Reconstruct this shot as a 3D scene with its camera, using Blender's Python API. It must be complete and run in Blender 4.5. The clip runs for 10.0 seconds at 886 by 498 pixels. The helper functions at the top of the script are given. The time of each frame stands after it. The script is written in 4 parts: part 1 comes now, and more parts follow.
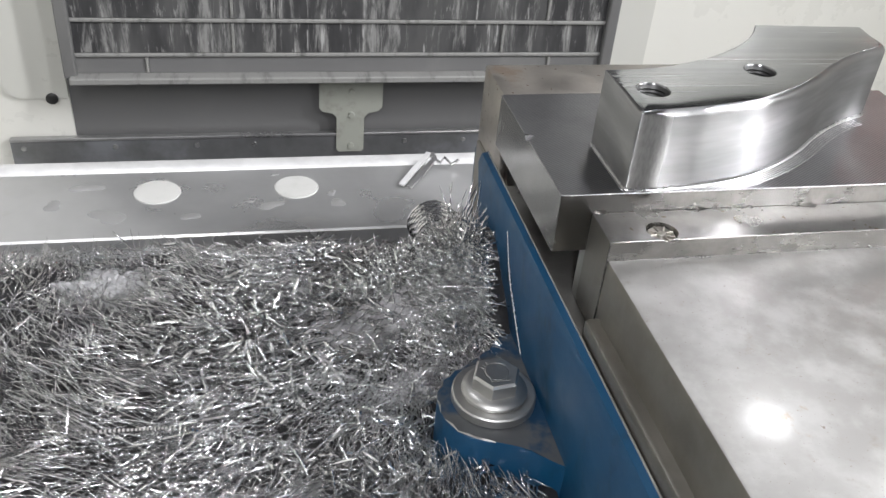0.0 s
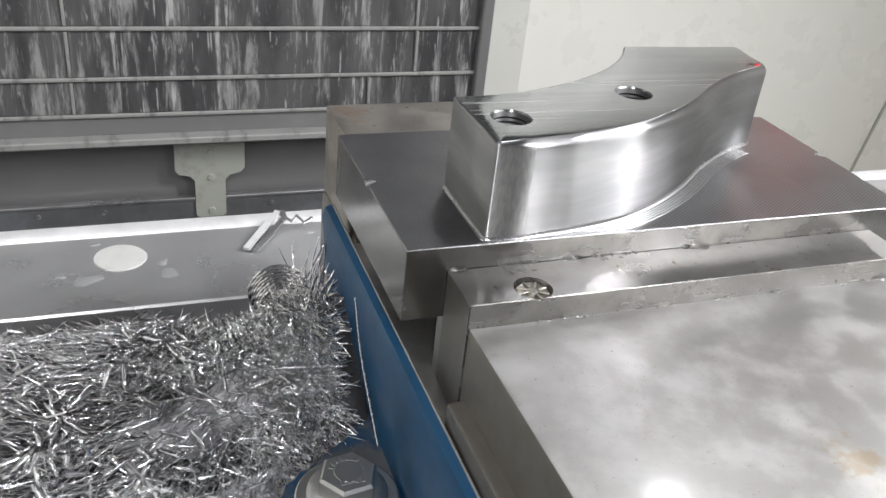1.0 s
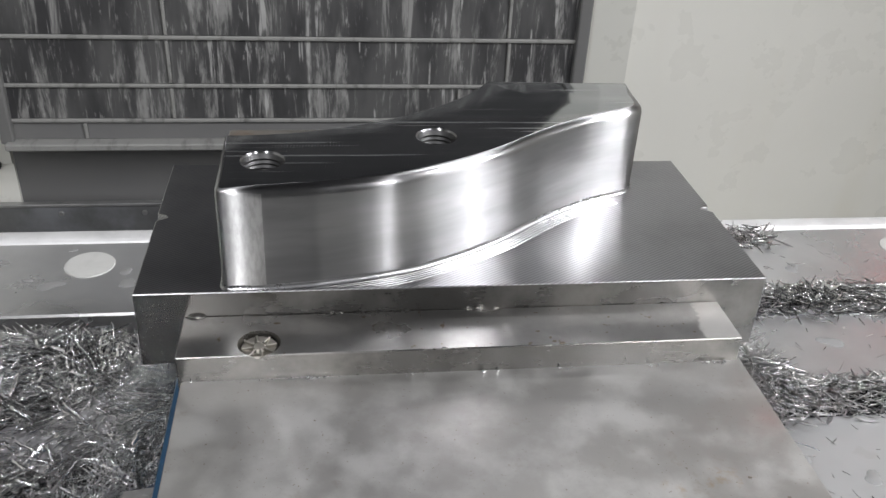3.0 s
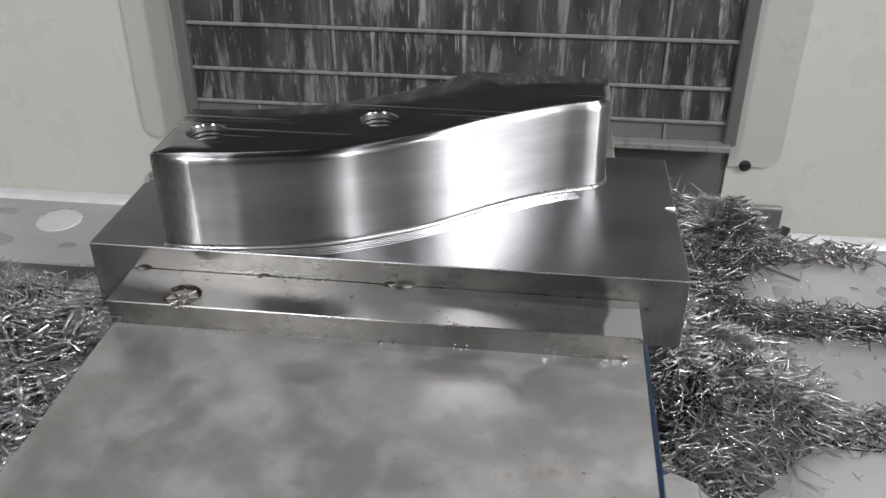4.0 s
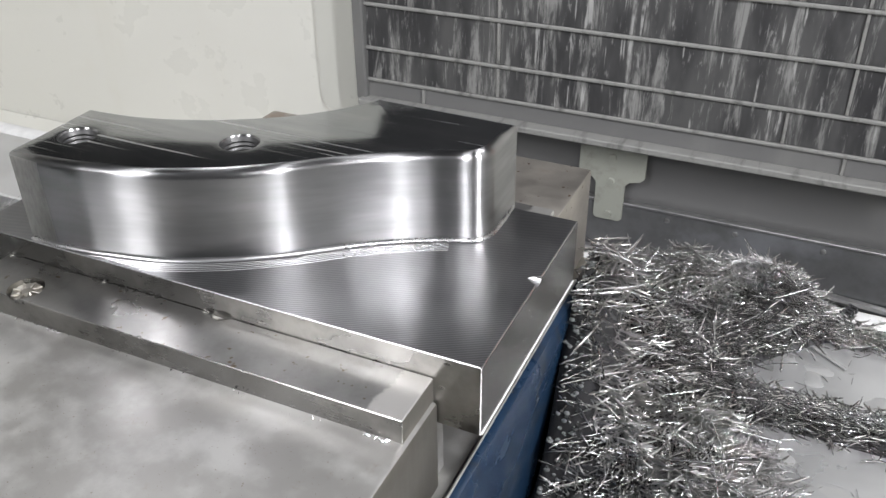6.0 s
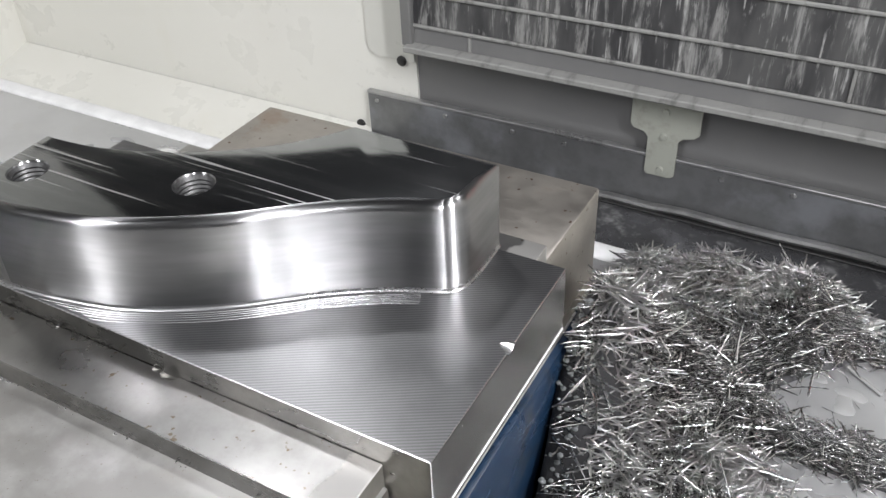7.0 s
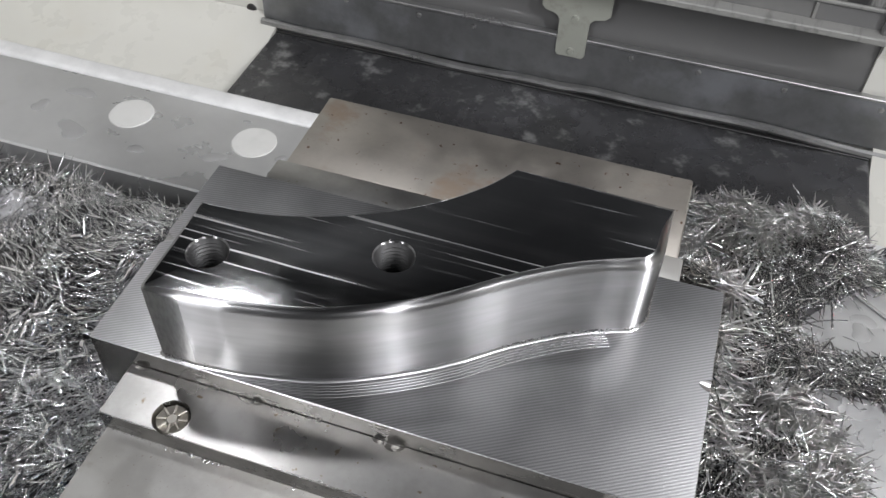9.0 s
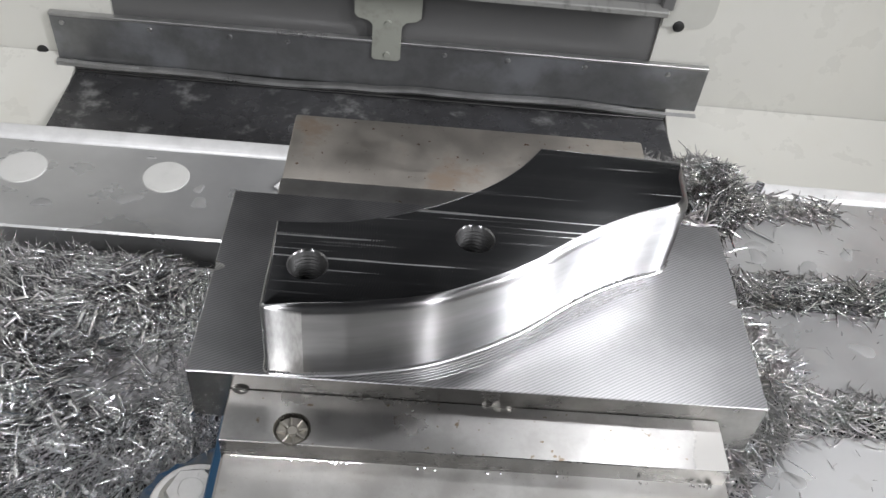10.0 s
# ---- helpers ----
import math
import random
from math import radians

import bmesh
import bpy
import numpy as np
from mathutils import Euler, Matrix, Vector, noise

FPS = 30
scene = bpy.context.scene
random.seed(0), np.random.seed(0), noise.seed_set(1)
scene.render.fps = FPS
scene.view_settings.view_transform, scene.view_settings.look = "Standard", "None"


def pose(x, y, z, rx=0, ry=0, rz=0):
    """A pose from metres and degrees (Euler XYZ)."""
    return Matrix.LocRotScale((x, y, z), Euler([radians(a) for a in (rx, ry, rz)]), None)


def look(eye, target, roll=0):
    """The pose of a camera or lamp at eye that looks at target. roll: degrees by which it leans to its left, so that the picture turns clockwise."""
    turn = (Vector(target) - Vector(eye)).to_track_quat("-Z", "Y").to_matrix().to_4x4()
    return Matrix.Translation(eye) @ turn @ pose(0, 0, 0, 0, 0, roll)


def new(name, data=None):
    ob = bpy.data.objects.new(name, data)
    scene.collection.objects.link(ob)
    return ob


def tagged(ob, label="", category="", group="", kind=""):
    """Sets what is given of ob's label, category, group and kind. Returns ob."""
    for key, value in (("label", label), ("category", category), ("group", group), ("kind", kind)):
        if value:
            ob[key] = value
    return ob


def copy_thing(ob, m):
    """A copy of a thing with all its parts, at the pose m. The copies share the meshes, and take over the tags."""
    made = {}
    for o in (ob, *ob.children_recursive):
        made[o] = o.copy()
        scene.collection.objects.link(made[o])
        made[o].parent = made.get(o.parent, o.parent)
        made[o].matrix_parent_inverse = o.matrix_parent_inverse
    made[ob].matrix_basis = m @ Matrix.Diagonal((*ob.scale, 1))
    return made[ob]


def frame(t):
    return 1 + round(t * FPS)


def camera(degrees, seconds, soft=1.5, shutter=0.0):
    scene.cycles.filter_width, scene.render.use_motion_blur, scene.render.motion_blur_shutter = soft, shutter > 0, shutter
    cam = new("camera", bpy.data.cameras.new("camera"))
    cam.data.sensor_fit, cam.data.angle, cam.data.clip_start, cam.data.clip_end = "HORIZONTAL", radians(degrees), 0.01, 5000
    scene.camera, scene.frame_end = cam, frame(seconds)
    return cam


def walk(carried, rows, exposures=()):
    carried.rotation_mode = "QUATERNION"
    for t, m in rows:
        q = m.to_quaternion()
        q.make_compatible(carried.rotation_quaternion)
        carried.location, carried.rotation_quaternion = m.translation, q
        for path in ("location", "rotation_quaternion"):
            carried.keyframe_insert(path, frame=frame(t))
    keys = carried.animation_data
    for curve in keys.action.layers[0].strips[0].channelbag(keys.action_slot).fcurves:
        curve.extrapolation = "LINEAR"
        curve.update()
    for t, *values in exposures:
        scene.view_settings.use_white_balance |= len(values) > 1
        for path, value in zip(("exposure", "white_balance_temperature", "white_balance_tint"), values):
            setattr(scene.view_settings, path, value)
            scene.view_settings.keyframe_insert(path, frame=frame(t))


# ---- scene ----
cam = camera(53.4, 10.0)
PATH = [
    (0, (-0.115, -0.272, 0.169), (0.3, 1.329, -0.956), 5.5),
    (0.5, (-0.092, -0.243, 0.151), (0.483, 1.371, -0.882), 6.1),
    (1, (-0.079, -0.22, 0.135), (0.584, 1.387, -0.854), 6.4),
    (1.5, (-0.066, -0.198, 0.132), (0.636, 1.392, -0.857), 6.2),
    (2, (-0.05, -0.206, 0.134), (0.653, 1.386, -0.852), 6.5),
    (2.5, (0.015, -0.223, 0.145), (0.5, 1.435, -0.862), 3.9),
    (2.7, (0.035, -0.226, 0.146), (0.424, 1.462, -0.855), 3.5),
    (3.8, (0.126, -0.237, 0.158), (0.024, 1.467, -0.884), 0.8),
    (4, (0.152, -0.241, 0.152), (-0.063, 1.461, -0.876), -0.1),
    (4.5, (0.193, -0.237, 0.147), (-0.209, 1.424, -0.892), 0.1),
    (5, (0.221, -0.227, 0.15), (-0.329, 1.389, -0.893), 0.2),
    (5.5, (0.252, -0.208, 0.153), (-0.413, 1.368, -0.882), -0.3),
    (5.7, (0.262, -0.2, 0.154), (-0.428, 1.374, -0.87), -0.3),
    (6.8, (0.285, -0.128, 0.183), (-0.51, 1.257, -1.021), -2.7),
    (7, (0.281, -0.126, 0.18), (-0.531, 1.258, -1.015), -2.6),
    (7.5, (0.264, -0.112, 0.201), (-0.548, 1.221, -1.05), -3.0),
    (8, (0.252, -0.109, 0.217), (-0.511, 1.137, -1.148), -2.6),
    (8.5, (0.217, -0.114, 0.229), (-0.429, 1.132, -1.196), -1.4),
    (9, (0.162, -0.135, 0.238), (-0.225, 1.171, -1.226), 2.3),
    (9.5, (0.102, -0.153, 0.242), (-0.012, 1.221, -1.207), 5.5),
    (10, (0.069, -0.177, 0.246), (0.165, 1.228, -1.175), 7.1),
]
EXPOSURES = [(0, 0.72), (1, 0.68), (2, 0.5), (2.5, 0.36), (4, 0.0), (4.5, 0.38), (5, 0.55), (5.5, 0.58), (7, 0.68), (7.5, 0.62), (8, 0.5), (9, 0.36), (10, 0.34)]
walk(cam, [(t, look(eye, target, roll)) for t, eye, target, roll in PATH], EXPOSURES)

# ---- light: machine lamps under the roof and beside the door ----
world = bpy.data.worlds.new("hall_light")
world.use_nodes = True
world.node_tree.nodes["Background"].inputs["Color"].default_value = (0.9, 0.95, 1.0, 1)
world.node_tree.nodes["Background"].inputs["Strength"].default_value = 0.05
scene.world = world
scene.view_settings.exposure = 0.0


def lamp(name, eye, target, sx, sy, watts, spread=180, colour=(0.978, 0.977, 1.008)):
    data = bpy.data.lights.new(name, "AREA")
    data.shape, data.size, data.size_y, data.energy, data.color = "RECTANGLE", sx, sy, watts, colour
    data.spread = radians(spread)
    ob = new(name, data)
    ob.matrix_world = look(eye, target)
    return tagged(ob, "white machine lamp under the enclosure roof", "lamp")


LAMPS = [
    ("machine_lamp", (-0.54, 0.63, 1.33), (0.05, 0.05, -0.1), 0.13, 0.13, 2.0),
    ("machine_lamp", (0.565, 0.80, 1.33), (0.1, 0.05, -0.1), 0.13, 0.13, 2.5),
    ("machine_lamp", (1.12, -0.19, 0.80), (0.1, 0.1, 0.0), 0.04, 0.7, 8.8, 110),
    ("machine_lamp", (0.75, -0.85, 0.75), (0.1, 0.3, -0.1), 0.032, 0.7, 5.2),
    ("machine_lamp", (-0.35, -0.95, 0.9), (0.0, 0.3, -0.1), 0.06, 0.7, 9.0),
]
for spec in LAMPS:
    lamp(*spec)


# ---- helpers of this scene ----
def finish(me, angle=35):
    me.shade_smooth()
    me.set_sharp_from_angle(angle=radians(angle))


def thing(name, at, label, category, group="", kind=""):
    ob = new(name)
    ob.location = at
    ob.empty_display_size = 0.01
    return tagged(ob, label, category, group, kind)


def offset_of(parent):
    v = Vector()
    while parent:
        v += parent.location
        parent = parent.parent
    return v


def part(name, bm, material, parent=None, label="", angle=35):
    """Links a bmesh given in world coordinates as one mesh, under a thing if there is one."""
    if parent:
        bmesh.ops.translate(bm, verts=bm.verts, vec=-offset_of(parent))
    bmesh.ops.recalc_face_normals(bm, faces=bm.faces)
    me = bpy.data.meshes.new(name)
    bm.to_mesh(me)
    bm.free()
    finish(me, angle)
    me.materials.append(material)
    ob = new(name, me)
    ob.parent = parent
    return tagged(ob, label)


def box(x0, x1, y0, y1, z0, z1, bevel=0.0, segments=2, bm=None):
    bm = bm or bmesh.new()
    made = bmesh.ops.create_cube(bm, size=1.0)["verts"]
    for v in made:
        v.co = Vector(((x0 + x1) / 2 + v.co.x * (x1 - x0), (y0 + y1) / 2 + v.co.y * (y1 - y0), (z0 + z1) / 2 + v.co.z * (z1 - z0)))
    if bevel:
        edges = list({e for v in made for e in v.link_edges})
        bmesh.ops.bevel(bm, geom=edges, offset=bevel, segments=segments, profile=0.5, affect="EDGES")
    return bm


def prism(outline, z0, z1, bevel=0.0, bm=None):
    bm = bm or bmesh.new()
    low = [bm.verts.new((x, y, z0)) for x, y in outline]
    high = [bm.verts.new((x, y, z1)) for x, y in outline]
    n = len(outline)
    sides = [bm.faces.new((low[i], low[(i + 1) % n], high[(i + 1) % n], high[i])) for i in range(n)]
    top = bm.faces.new(high)
    bm.faces.new(low[::-1])
    if bevel:
        bmesh.ops.bevel(bm, geom=list(top.edges), offset=bevel, segments=2, profile=0.5, affect="EDGES")
    return bm


def lathe(profile, at, n=32, bm=None, sides=None):
    """Turns (radius, height) pairs round a vertical axis."""
    bm = bm or bmesh.new()
    rings = []
    for r, h in profile:
        if r <= 1e-6:
            rings.append([bm.verts.new((at[0], at[1], at[2] + h))])
        else:
            rings.append([bm.verts.new((at[0] + r * math.cos(2 * math.pi * k / n), at[1] + r * math.sin(2 * math.pi * k / n), at[2] + h)) for k in range(n)])
    for a, b in zip(rings, rings[1:]):
        for k in range(n):
            q = [a[k % len(a)], a[(k + 1) % len(a)], b[(k + 1) % len(b)], b[k % len(b)]]
            q = list(dict.fromkeys(q))
            if len(q) > 2:
                bm.faces.new(q)
    return bm


def cut(ob, cutter):
    """Cuts one solid from another for good."""
    mod = ob.modifiers.new("cut", "BOOLEAN")
    mod.operation, mod.solver, mod.object = "DIFFERENCE", "EXACT", cutter
    bpy.context.view_layer.update()
    done = bpy.data.meshes.new_from_object(ob.evaluated_get(bpy.context.evaluated_depsgraph_get()))
    ob.modifiers.clear()
    ob.data = done
    bpy.data.objects.remove(cutter)
    done.shade_flat()


# ---- materials ----
class Nodes:
    def __init__(self, name):
        self.m = bpy.data.materials.new(name)
        self.m.use_nodes = True
        self.t = self.m.node_tree
        self.b = self.t.nodes["Principled BSDF"]
        self.co = self.add("ShaderNodeTexCoord").outputs["Object"]

    def add(self, kind, **sets):
        n = self.t.nodes.new(kind)
        for k, v in sets.items():
            n.inputs[k.replace("_", " ")].default_value = v
        return n

    def join(self, a, b):
        self.t.links.new(a, b)

    def mapped(self, scale=(1, 1, 1), turn=(0, 0, 0)):
        n = self.add("ShaderNodeMapping")
        n.inputs["Scale"].default_value = scale
        n.inputs["Rotation"].default_value = [radians(a) for a in turn]
        self.join(self.co, n.inputs["Vector"])
        return n.outputs["Vector"]

    def noise(self, scale, detail=4, rough=0.55, stretch=(1, 1, 1), turn=(0, 0, 0), distort=0.0):
        n = self.add("ShaderNodeTexNoise", Scale=scale, Detail=detail, Roughness=rough, Distortion=distort)
        self.join(self.mapped(stretch, turn), n.inputs["Vector"])
        return n.outputs["Fac"]

    def ramp(self, fac, lo, hi, a=0.0, b=1.0):
        n = self.add("ShaderNodeMapRange")
        n.inputs["From Min"].default_value, n.inputs["From Max"].default_value = lo, hi
        n.inputs["To Min"].default_value, n.inputs["To Max"].default_value = a, b
        n.interpolation_type = "SMOOTHSTEP"
        self.join(fac, n.inputs["Value"])
        return n.outputs["Result"]

    def mix(self, fac, a, b):
        n = self.t.nodes.new("ShaderNodeMix")
        n.data_type = "RGBA"
        self.join(fac, n.inputs["Factor"])
        for v, s in ((a, n.inputs[6]), (b, n.inputs[7])):
            if isinstance(v, tuple):
                s.default_value = (*v, 1)
            else:
                self.join(v, s)
        return n.outputs[2]

    def maths(self, op, a, b):
        n = self.t.nodes.new("ShaderNodeMath")
        n.operation = op
        for v, s in ((a, n.inputs[0]), (b, n.inputs[1])):
            if isinstance(v, (int, float)):
                s.default_value = v
            else:
                self.join(v, s)
        return n.outputs[0]

    def bump(self, height, strength, distance=0.0005):
        n = self.add("ShaderNodeBump", Strength=strength, Distance=distance)
        self.join(height, n.inputs["Height"])
        before = self.b.inputs["Normal"].links
        if before:
            self.join(before[0].from_socket, n.inputs["Normal"])
        self.join(n.outputs["Normal"], self.b.inputs["Normal"])

    def set(self, colour=None, rough=None, metal=None, **more):
        for key, v in (("Base Color", colour), ("Roughness", rough), ("Metallic", metal)):
            if v is None:
                continue
            if isinstance(v, tuple):
                self.b.inputs[key].default_value = (*v, 1)
            elif isinstance(v, (int, float)):
                self.b.inputs[key].default_value = v
            else:
                self.join(v, self.b.inputs[key])
        for k, v in more.items():
            self.b.inputs[k.replace("_", " ")].default_value = v
        return self.m

    def level_grain(self, amount, rotation=0.0):
        """Brushed gloss with its grain level on upright faces."""
        g = self.add("ShaderNodeNewGeometry")
        c = self.t.nodes.new("ShaderNodeVectorMath")
        c.operation = "CROSS_PRODUCT"
        self.join(g.outputs["True Normal"], c.inputs[0])
        c.inputs[1].default_value = (0.02, 0.01, 1.0)
        self.join(c.outputs[0], self.b.inputs["Tangent"])
        self.b.inputs["Anisotropic"].default_value = amount
        self.b.inputs["Anisotropic Rotation"].default_value = rotation


def paint(name, colour, dark, rough=0.45, stain=0.5, drip=(3, 3, 0.5)):
    n = Nodes(name)
    s1, s2 = n.noise(2.2, 5, 0.6, drip), n.noise(14, 6, 0.6)
    c = n.mix(n.ramp(s1, 0.5, 0.75, 0, stain), colour, dark)
    c = n.mix(n.ramp(s2, 0.55, 0.9, 0, 0.6 * stain), c, dark)
    n.bump(n.noise(220, 3), 0.08, 0.0006)
    return n.set(c, n.ramp(s2, 0.3, 0.7, rough - 0.12, rough + 0.12), 0.0)


def steel(name, colour, rough, spread=0.1, grain=(1, 1, 1), grain_scale=600, grain_bump=0.1, stain=None, stain_at=(0.6, 0.75), spots=None, metal=1.0, aniso=0.0, rotation=0.0, mottled=8):
    n = Nodes(name)
    big, mid, fine = n.noise(mottled, 5, 0.6), n.noise(45, 5, 0.6), n.noise(grain_scale, 3, 0.6, grain)
    c = n.mix(n.ramp(mid, 0.35, 0.7), colour, tuple(0.82 * v for v in colour))
    r = n.maths("ADD", n.ramp(big, 0.3, 0.7, rough - spread, rough + spread), n.ramp(fine, 0.3, 0.7, -0.015, 0.015))
    if stain:
        c = n.mix(n.ramp(big, *stain_at), c, stain)
    if spots:
        c = n.mix(n.ramp(n.noise(330, 2, 0.5), 0.68, 0.74), c, spots)
    if grain_bump:
        n.bump(fine, grain_bump, 0.00008)
    if aniso:
        n.level_grain(aniso, rotation)
    return n.set(c, r, metal)


CREAM = paint("cream_paint", (0.74, 0.735, 0.69), (0.62, 0.58, 0.47), 0.34, 0.2)
CREAM_GREY = paint("grey_cream_paint", (0.60, 0.60, 0.56), (0.45, 0.42, 0.34), 0.35, 0.3)
DARK_PANEL = paint("dark_grey_paint", (0.15, 0.15, 0.15), (0.22, 0.22, 0.21), 0.4, 0.6)
# near-black for unseen roof and upper walls, so milled steel reflects dark
UNSEEN_DARK = paint("unseen_dark_wall", (0.025, 0.025, 0.027), (0.04, 0.04, 0.04), 0.6, 0.5)
# dark grey of the added front wall, deepens reflections in the block
FRONT_GREY = paint("unseen_front_grey", (0.14, 0.145, 0.15), (0.10, 0.10, 0.10), 0.4, 0.5)
SHEET = steel("tray_sheet_steel", (0.205, 0.208, 0.212), 0.38, 0.1, stain=(0.30, 0.31, 0.33), stain_at=(0.5, 0.7), metal=0.6)
HEM = steel("hem_steel", (0.5, 0.5, 0.5), 0.35, 0.1, metal=0.9)
WAY = steel("way_cover_steel", (0.10, 0.10, 0.105), 0.3, 0.14, stain=(0.36, 0.36, 0.36), stain_at=(0.56, 0.74), mottled=22, metal=0.7)


def grille_material():
    n = Nodes("streaked_dark_slats")
    drip = n.noise(60, 5, 0.7, (1, 1, 0.10), distort=0.4)
    broad = n.noise(16, 4, 0.6, (1, 1, 0.3))
    fine = n.noise(140, 4, 0.7, (1, 1, 0.2))
    c = n.mix(n.ramp(broad, 0.35, 0.65), (0.032, 0.032, 0.034), (0.085, 0.085, 0.085))
    c = n.mix(n.ramp(drip, 0.50, 0.66, 0, 0.7), c, (0.34, 0.34, 0.33))
    c = n.mix(n.ramp(fine, 0.58, 0.72, 0, 0.55), c, (0.44, 0.44, 0.43))
    # narrow runs of dried coolant that start at different heights
    runs = n.noise(110, 3, 0.6, (1, 1, 0.02))
    ends = n.noise(34, 3, 0.6, (1, 1, 0.55))
    run = n.maths("MULTIPLY", n.ramp(runs, 0.60, 0.66), n.ramp(ends, 0.44, 0.56))
    c = n.mix(n.maths("MULTIPLY", run, 0.7), c, (0.46, 0.46, 0.45))
    n.bump(fine, 0.2, 0.001)
    return n.set(c, 0.5, 0.0)


GRILLE = grille_material()
GRILLE_BAR = paint("dried_coolant_bar", (0.27, 0.27, 0.26), (0.14, 0.14, 0.135), 0.5, 1.0, (36, 6, 20))
BRACKET = paint("greenish_grey_bracket", (0.34, 0.35, 0.31), (0.24, 0.24, 0.21), 0.5, 0.8, (20, 20, 20))


def table_material():
    n = Nodes("wet_ground_table")
    film, blot, fine = n.noise(9, 5, 0.55), n.noise(38, 4, 0.5, (1, 1.6, 1)), n.noise(500, 2)
    c = n.mix(n.ramp(film, 0.35, 0.65), (0.44, 0.443, 0.443), (0.56, 0.563, 0.563))
    c = n.mix(n.ramp(blot, 0.66, 0.7, 0, 0.7), c, (0.52, 0.52, 0.51))
    n.bump(fine, 0.03, 0.0003)
    return n.set(c, n.ramp(film, 0.35, 0.65, 0.25, 0.4), 0.72)


TABLE = table_material()
SPOT = paint("pale_dried_spot", (0.46, 0.46, 0.445), (0.37, 0.37, 0.355), 0.5, 0.5, (30, 30, 30))
SMEAR = paint("thin_dried_film", (0.23, 0.23, 0.227), (0.20, 0.20, 0.20), 0.42, 0.6, (40, 40, 40))
# recess steel with the shade of slots and holes in its dark colour
RECESS_SHADE = steel("shaded_recess_steel", (0.07, 0.07, 0.07), 0.5, metal=0.8)
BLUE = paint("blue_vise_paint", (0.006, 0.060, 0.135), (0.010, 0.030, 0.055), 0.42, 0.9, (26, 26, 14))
# darker copy of the blue: the right rail's shade and grime in colour
SHADED_GRIMY_BLUE = paint("shaded_grimy_blue_paint", (0.006, 0.018, 0.040), (0.013, 0.015, 0.017), 0.36, 1.0, (34, 34, 20))
WORN = steel("worn_lug_iron", (0.12, 0.125, 0.13), 0.42, 0.1, stain=(0.018, 0.06, 0.12), stain_at=(0.50, 0.62), metal=0.4, mottled=30)
LIP = steel("bright_lip", (0.70, 0.70, 0.70), 0.42, 0.08, metal=0.3)


def jaw_material():
    n = Nodes("ground_jaw_steel")
    film, mid, wide = n.noise(62, 5, 0.6), n.noise(130, 5, 0.6), n.noise(10, 3, 0.5)
    scratch = n.noise(700, 3, 0.6, (0.06, 1, 1), (0, 0, 4))
    rust = n.noise(55, 4, 0.65)
    c = n.mix(n.ramp(wide, 0.35, 0.65), (0.375, 0.368, 0.352), (0.415, 0.408, 0.392))
    wet = n.ramp(film, 0.40, 0.68)
    c = n.mix(wet, c, (0.47, 0.466, 0.453))
    c = n.mix(n.ramp(mid, 0.6, 0.8, 0, 0.5), c, (0.30, 0.27, 0.22))
    c = n.mix(n.ramp(rust, 0.73, 0.80, 0, 0.8), c, (0.33, 0.21, 0.09))
    c = n.mix(n.ramp(n.noise(420, 2, 0.5), 0.735, 0.78, 0, 0.6), c, (0.17, 0.12, 0.08))
    c = n.mix(n.ramp(n.noise(1300, 2, 0.5), 0.70, 0.76, 0, 0.6), c, (0.20, 0.15, 0.10))
    for at, size in (((0.057, -0.071, 0.1258), 0.007), ((-0.004, -0.096, 0.1258), 0.010), ((-0.06, -0.105, 0.1258), 0.006)):
        d = n.t.nodes.new("ShaderNodeVectorMath")
        d.operation = "DISTANCE"
        n.join(n.co, d.inputs[0])
        d.inputs[1].default_value = at
        ragged = n.maths("ADD", d.outputs["Value"], n.ramp(mid, 0.25, 0.75, -0.010, 0.010))
        c = n.mix(n.ramp(ragged, size, -0.002, 0, 0.55), c, (0.36, 0.27, 0.16))
    n.bump(scratch, 0.05, 0.0001)
    return n.set(c, n.ramp(film, 0.40, 0.68, 0.44, 0.52), n.ramp(film, 0.40, 0.68, 0.90, 0.82), Coat_Weight=0.38, Coat_Roughness=0.13, Coat_IOR=1.45)


JAW = jaw_material()
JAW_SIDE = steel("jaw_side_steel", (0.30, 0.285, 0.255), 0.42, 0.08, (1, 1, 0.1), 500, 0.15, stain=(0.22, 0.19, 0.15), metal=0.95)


def strip_material():
    """Ground plate with fine lengthwise scratches, a thin oil film, dull smears and a bare dry patch at one end."""
    n = Nodes("jaw_plate_steel")
    big, mid, scratch = n.noise(20, 5, 0.6), n.noise(70, 5, 0.65), n.noise(900, 3, 0.6, (0.05, 1, 1))
    c = n.mix(n.ramp(mid, 0.35, 0.7), (0.38, 0.375, 0.365), (0.31, 0.305, 0.295))
    c = n.mix(n.ramp(n.noise(330, 2, 0.5), 0.68, 0.74), c, (0.2, 0.16, 0.12))
    along = n.add("ShaderNodeSeparateXYZ")
    n.join(n.co, along.inputs[0])
    edge = n.maths("ADD", along.outputs["X"], n.ramp(mid, 0.3, 0.7, -0.0025, 0.0025))
    dry = n.ramp(edge, 0.0742, 0.0756)
    c = n.mix(dry, c, (0.56, 0.55, 0.53))
    r = n.maths("ADD", n.ramp(big, 0.3, 0.7, 0.25, 0.36), n.maths("MULTIPLY", dry, 0.14))
    n.bump(scratch, 0.02, 0.00008)
    return n.set(c, r, 1.0, Coat_Weight=0.25, Coat_Roughness=0.10)


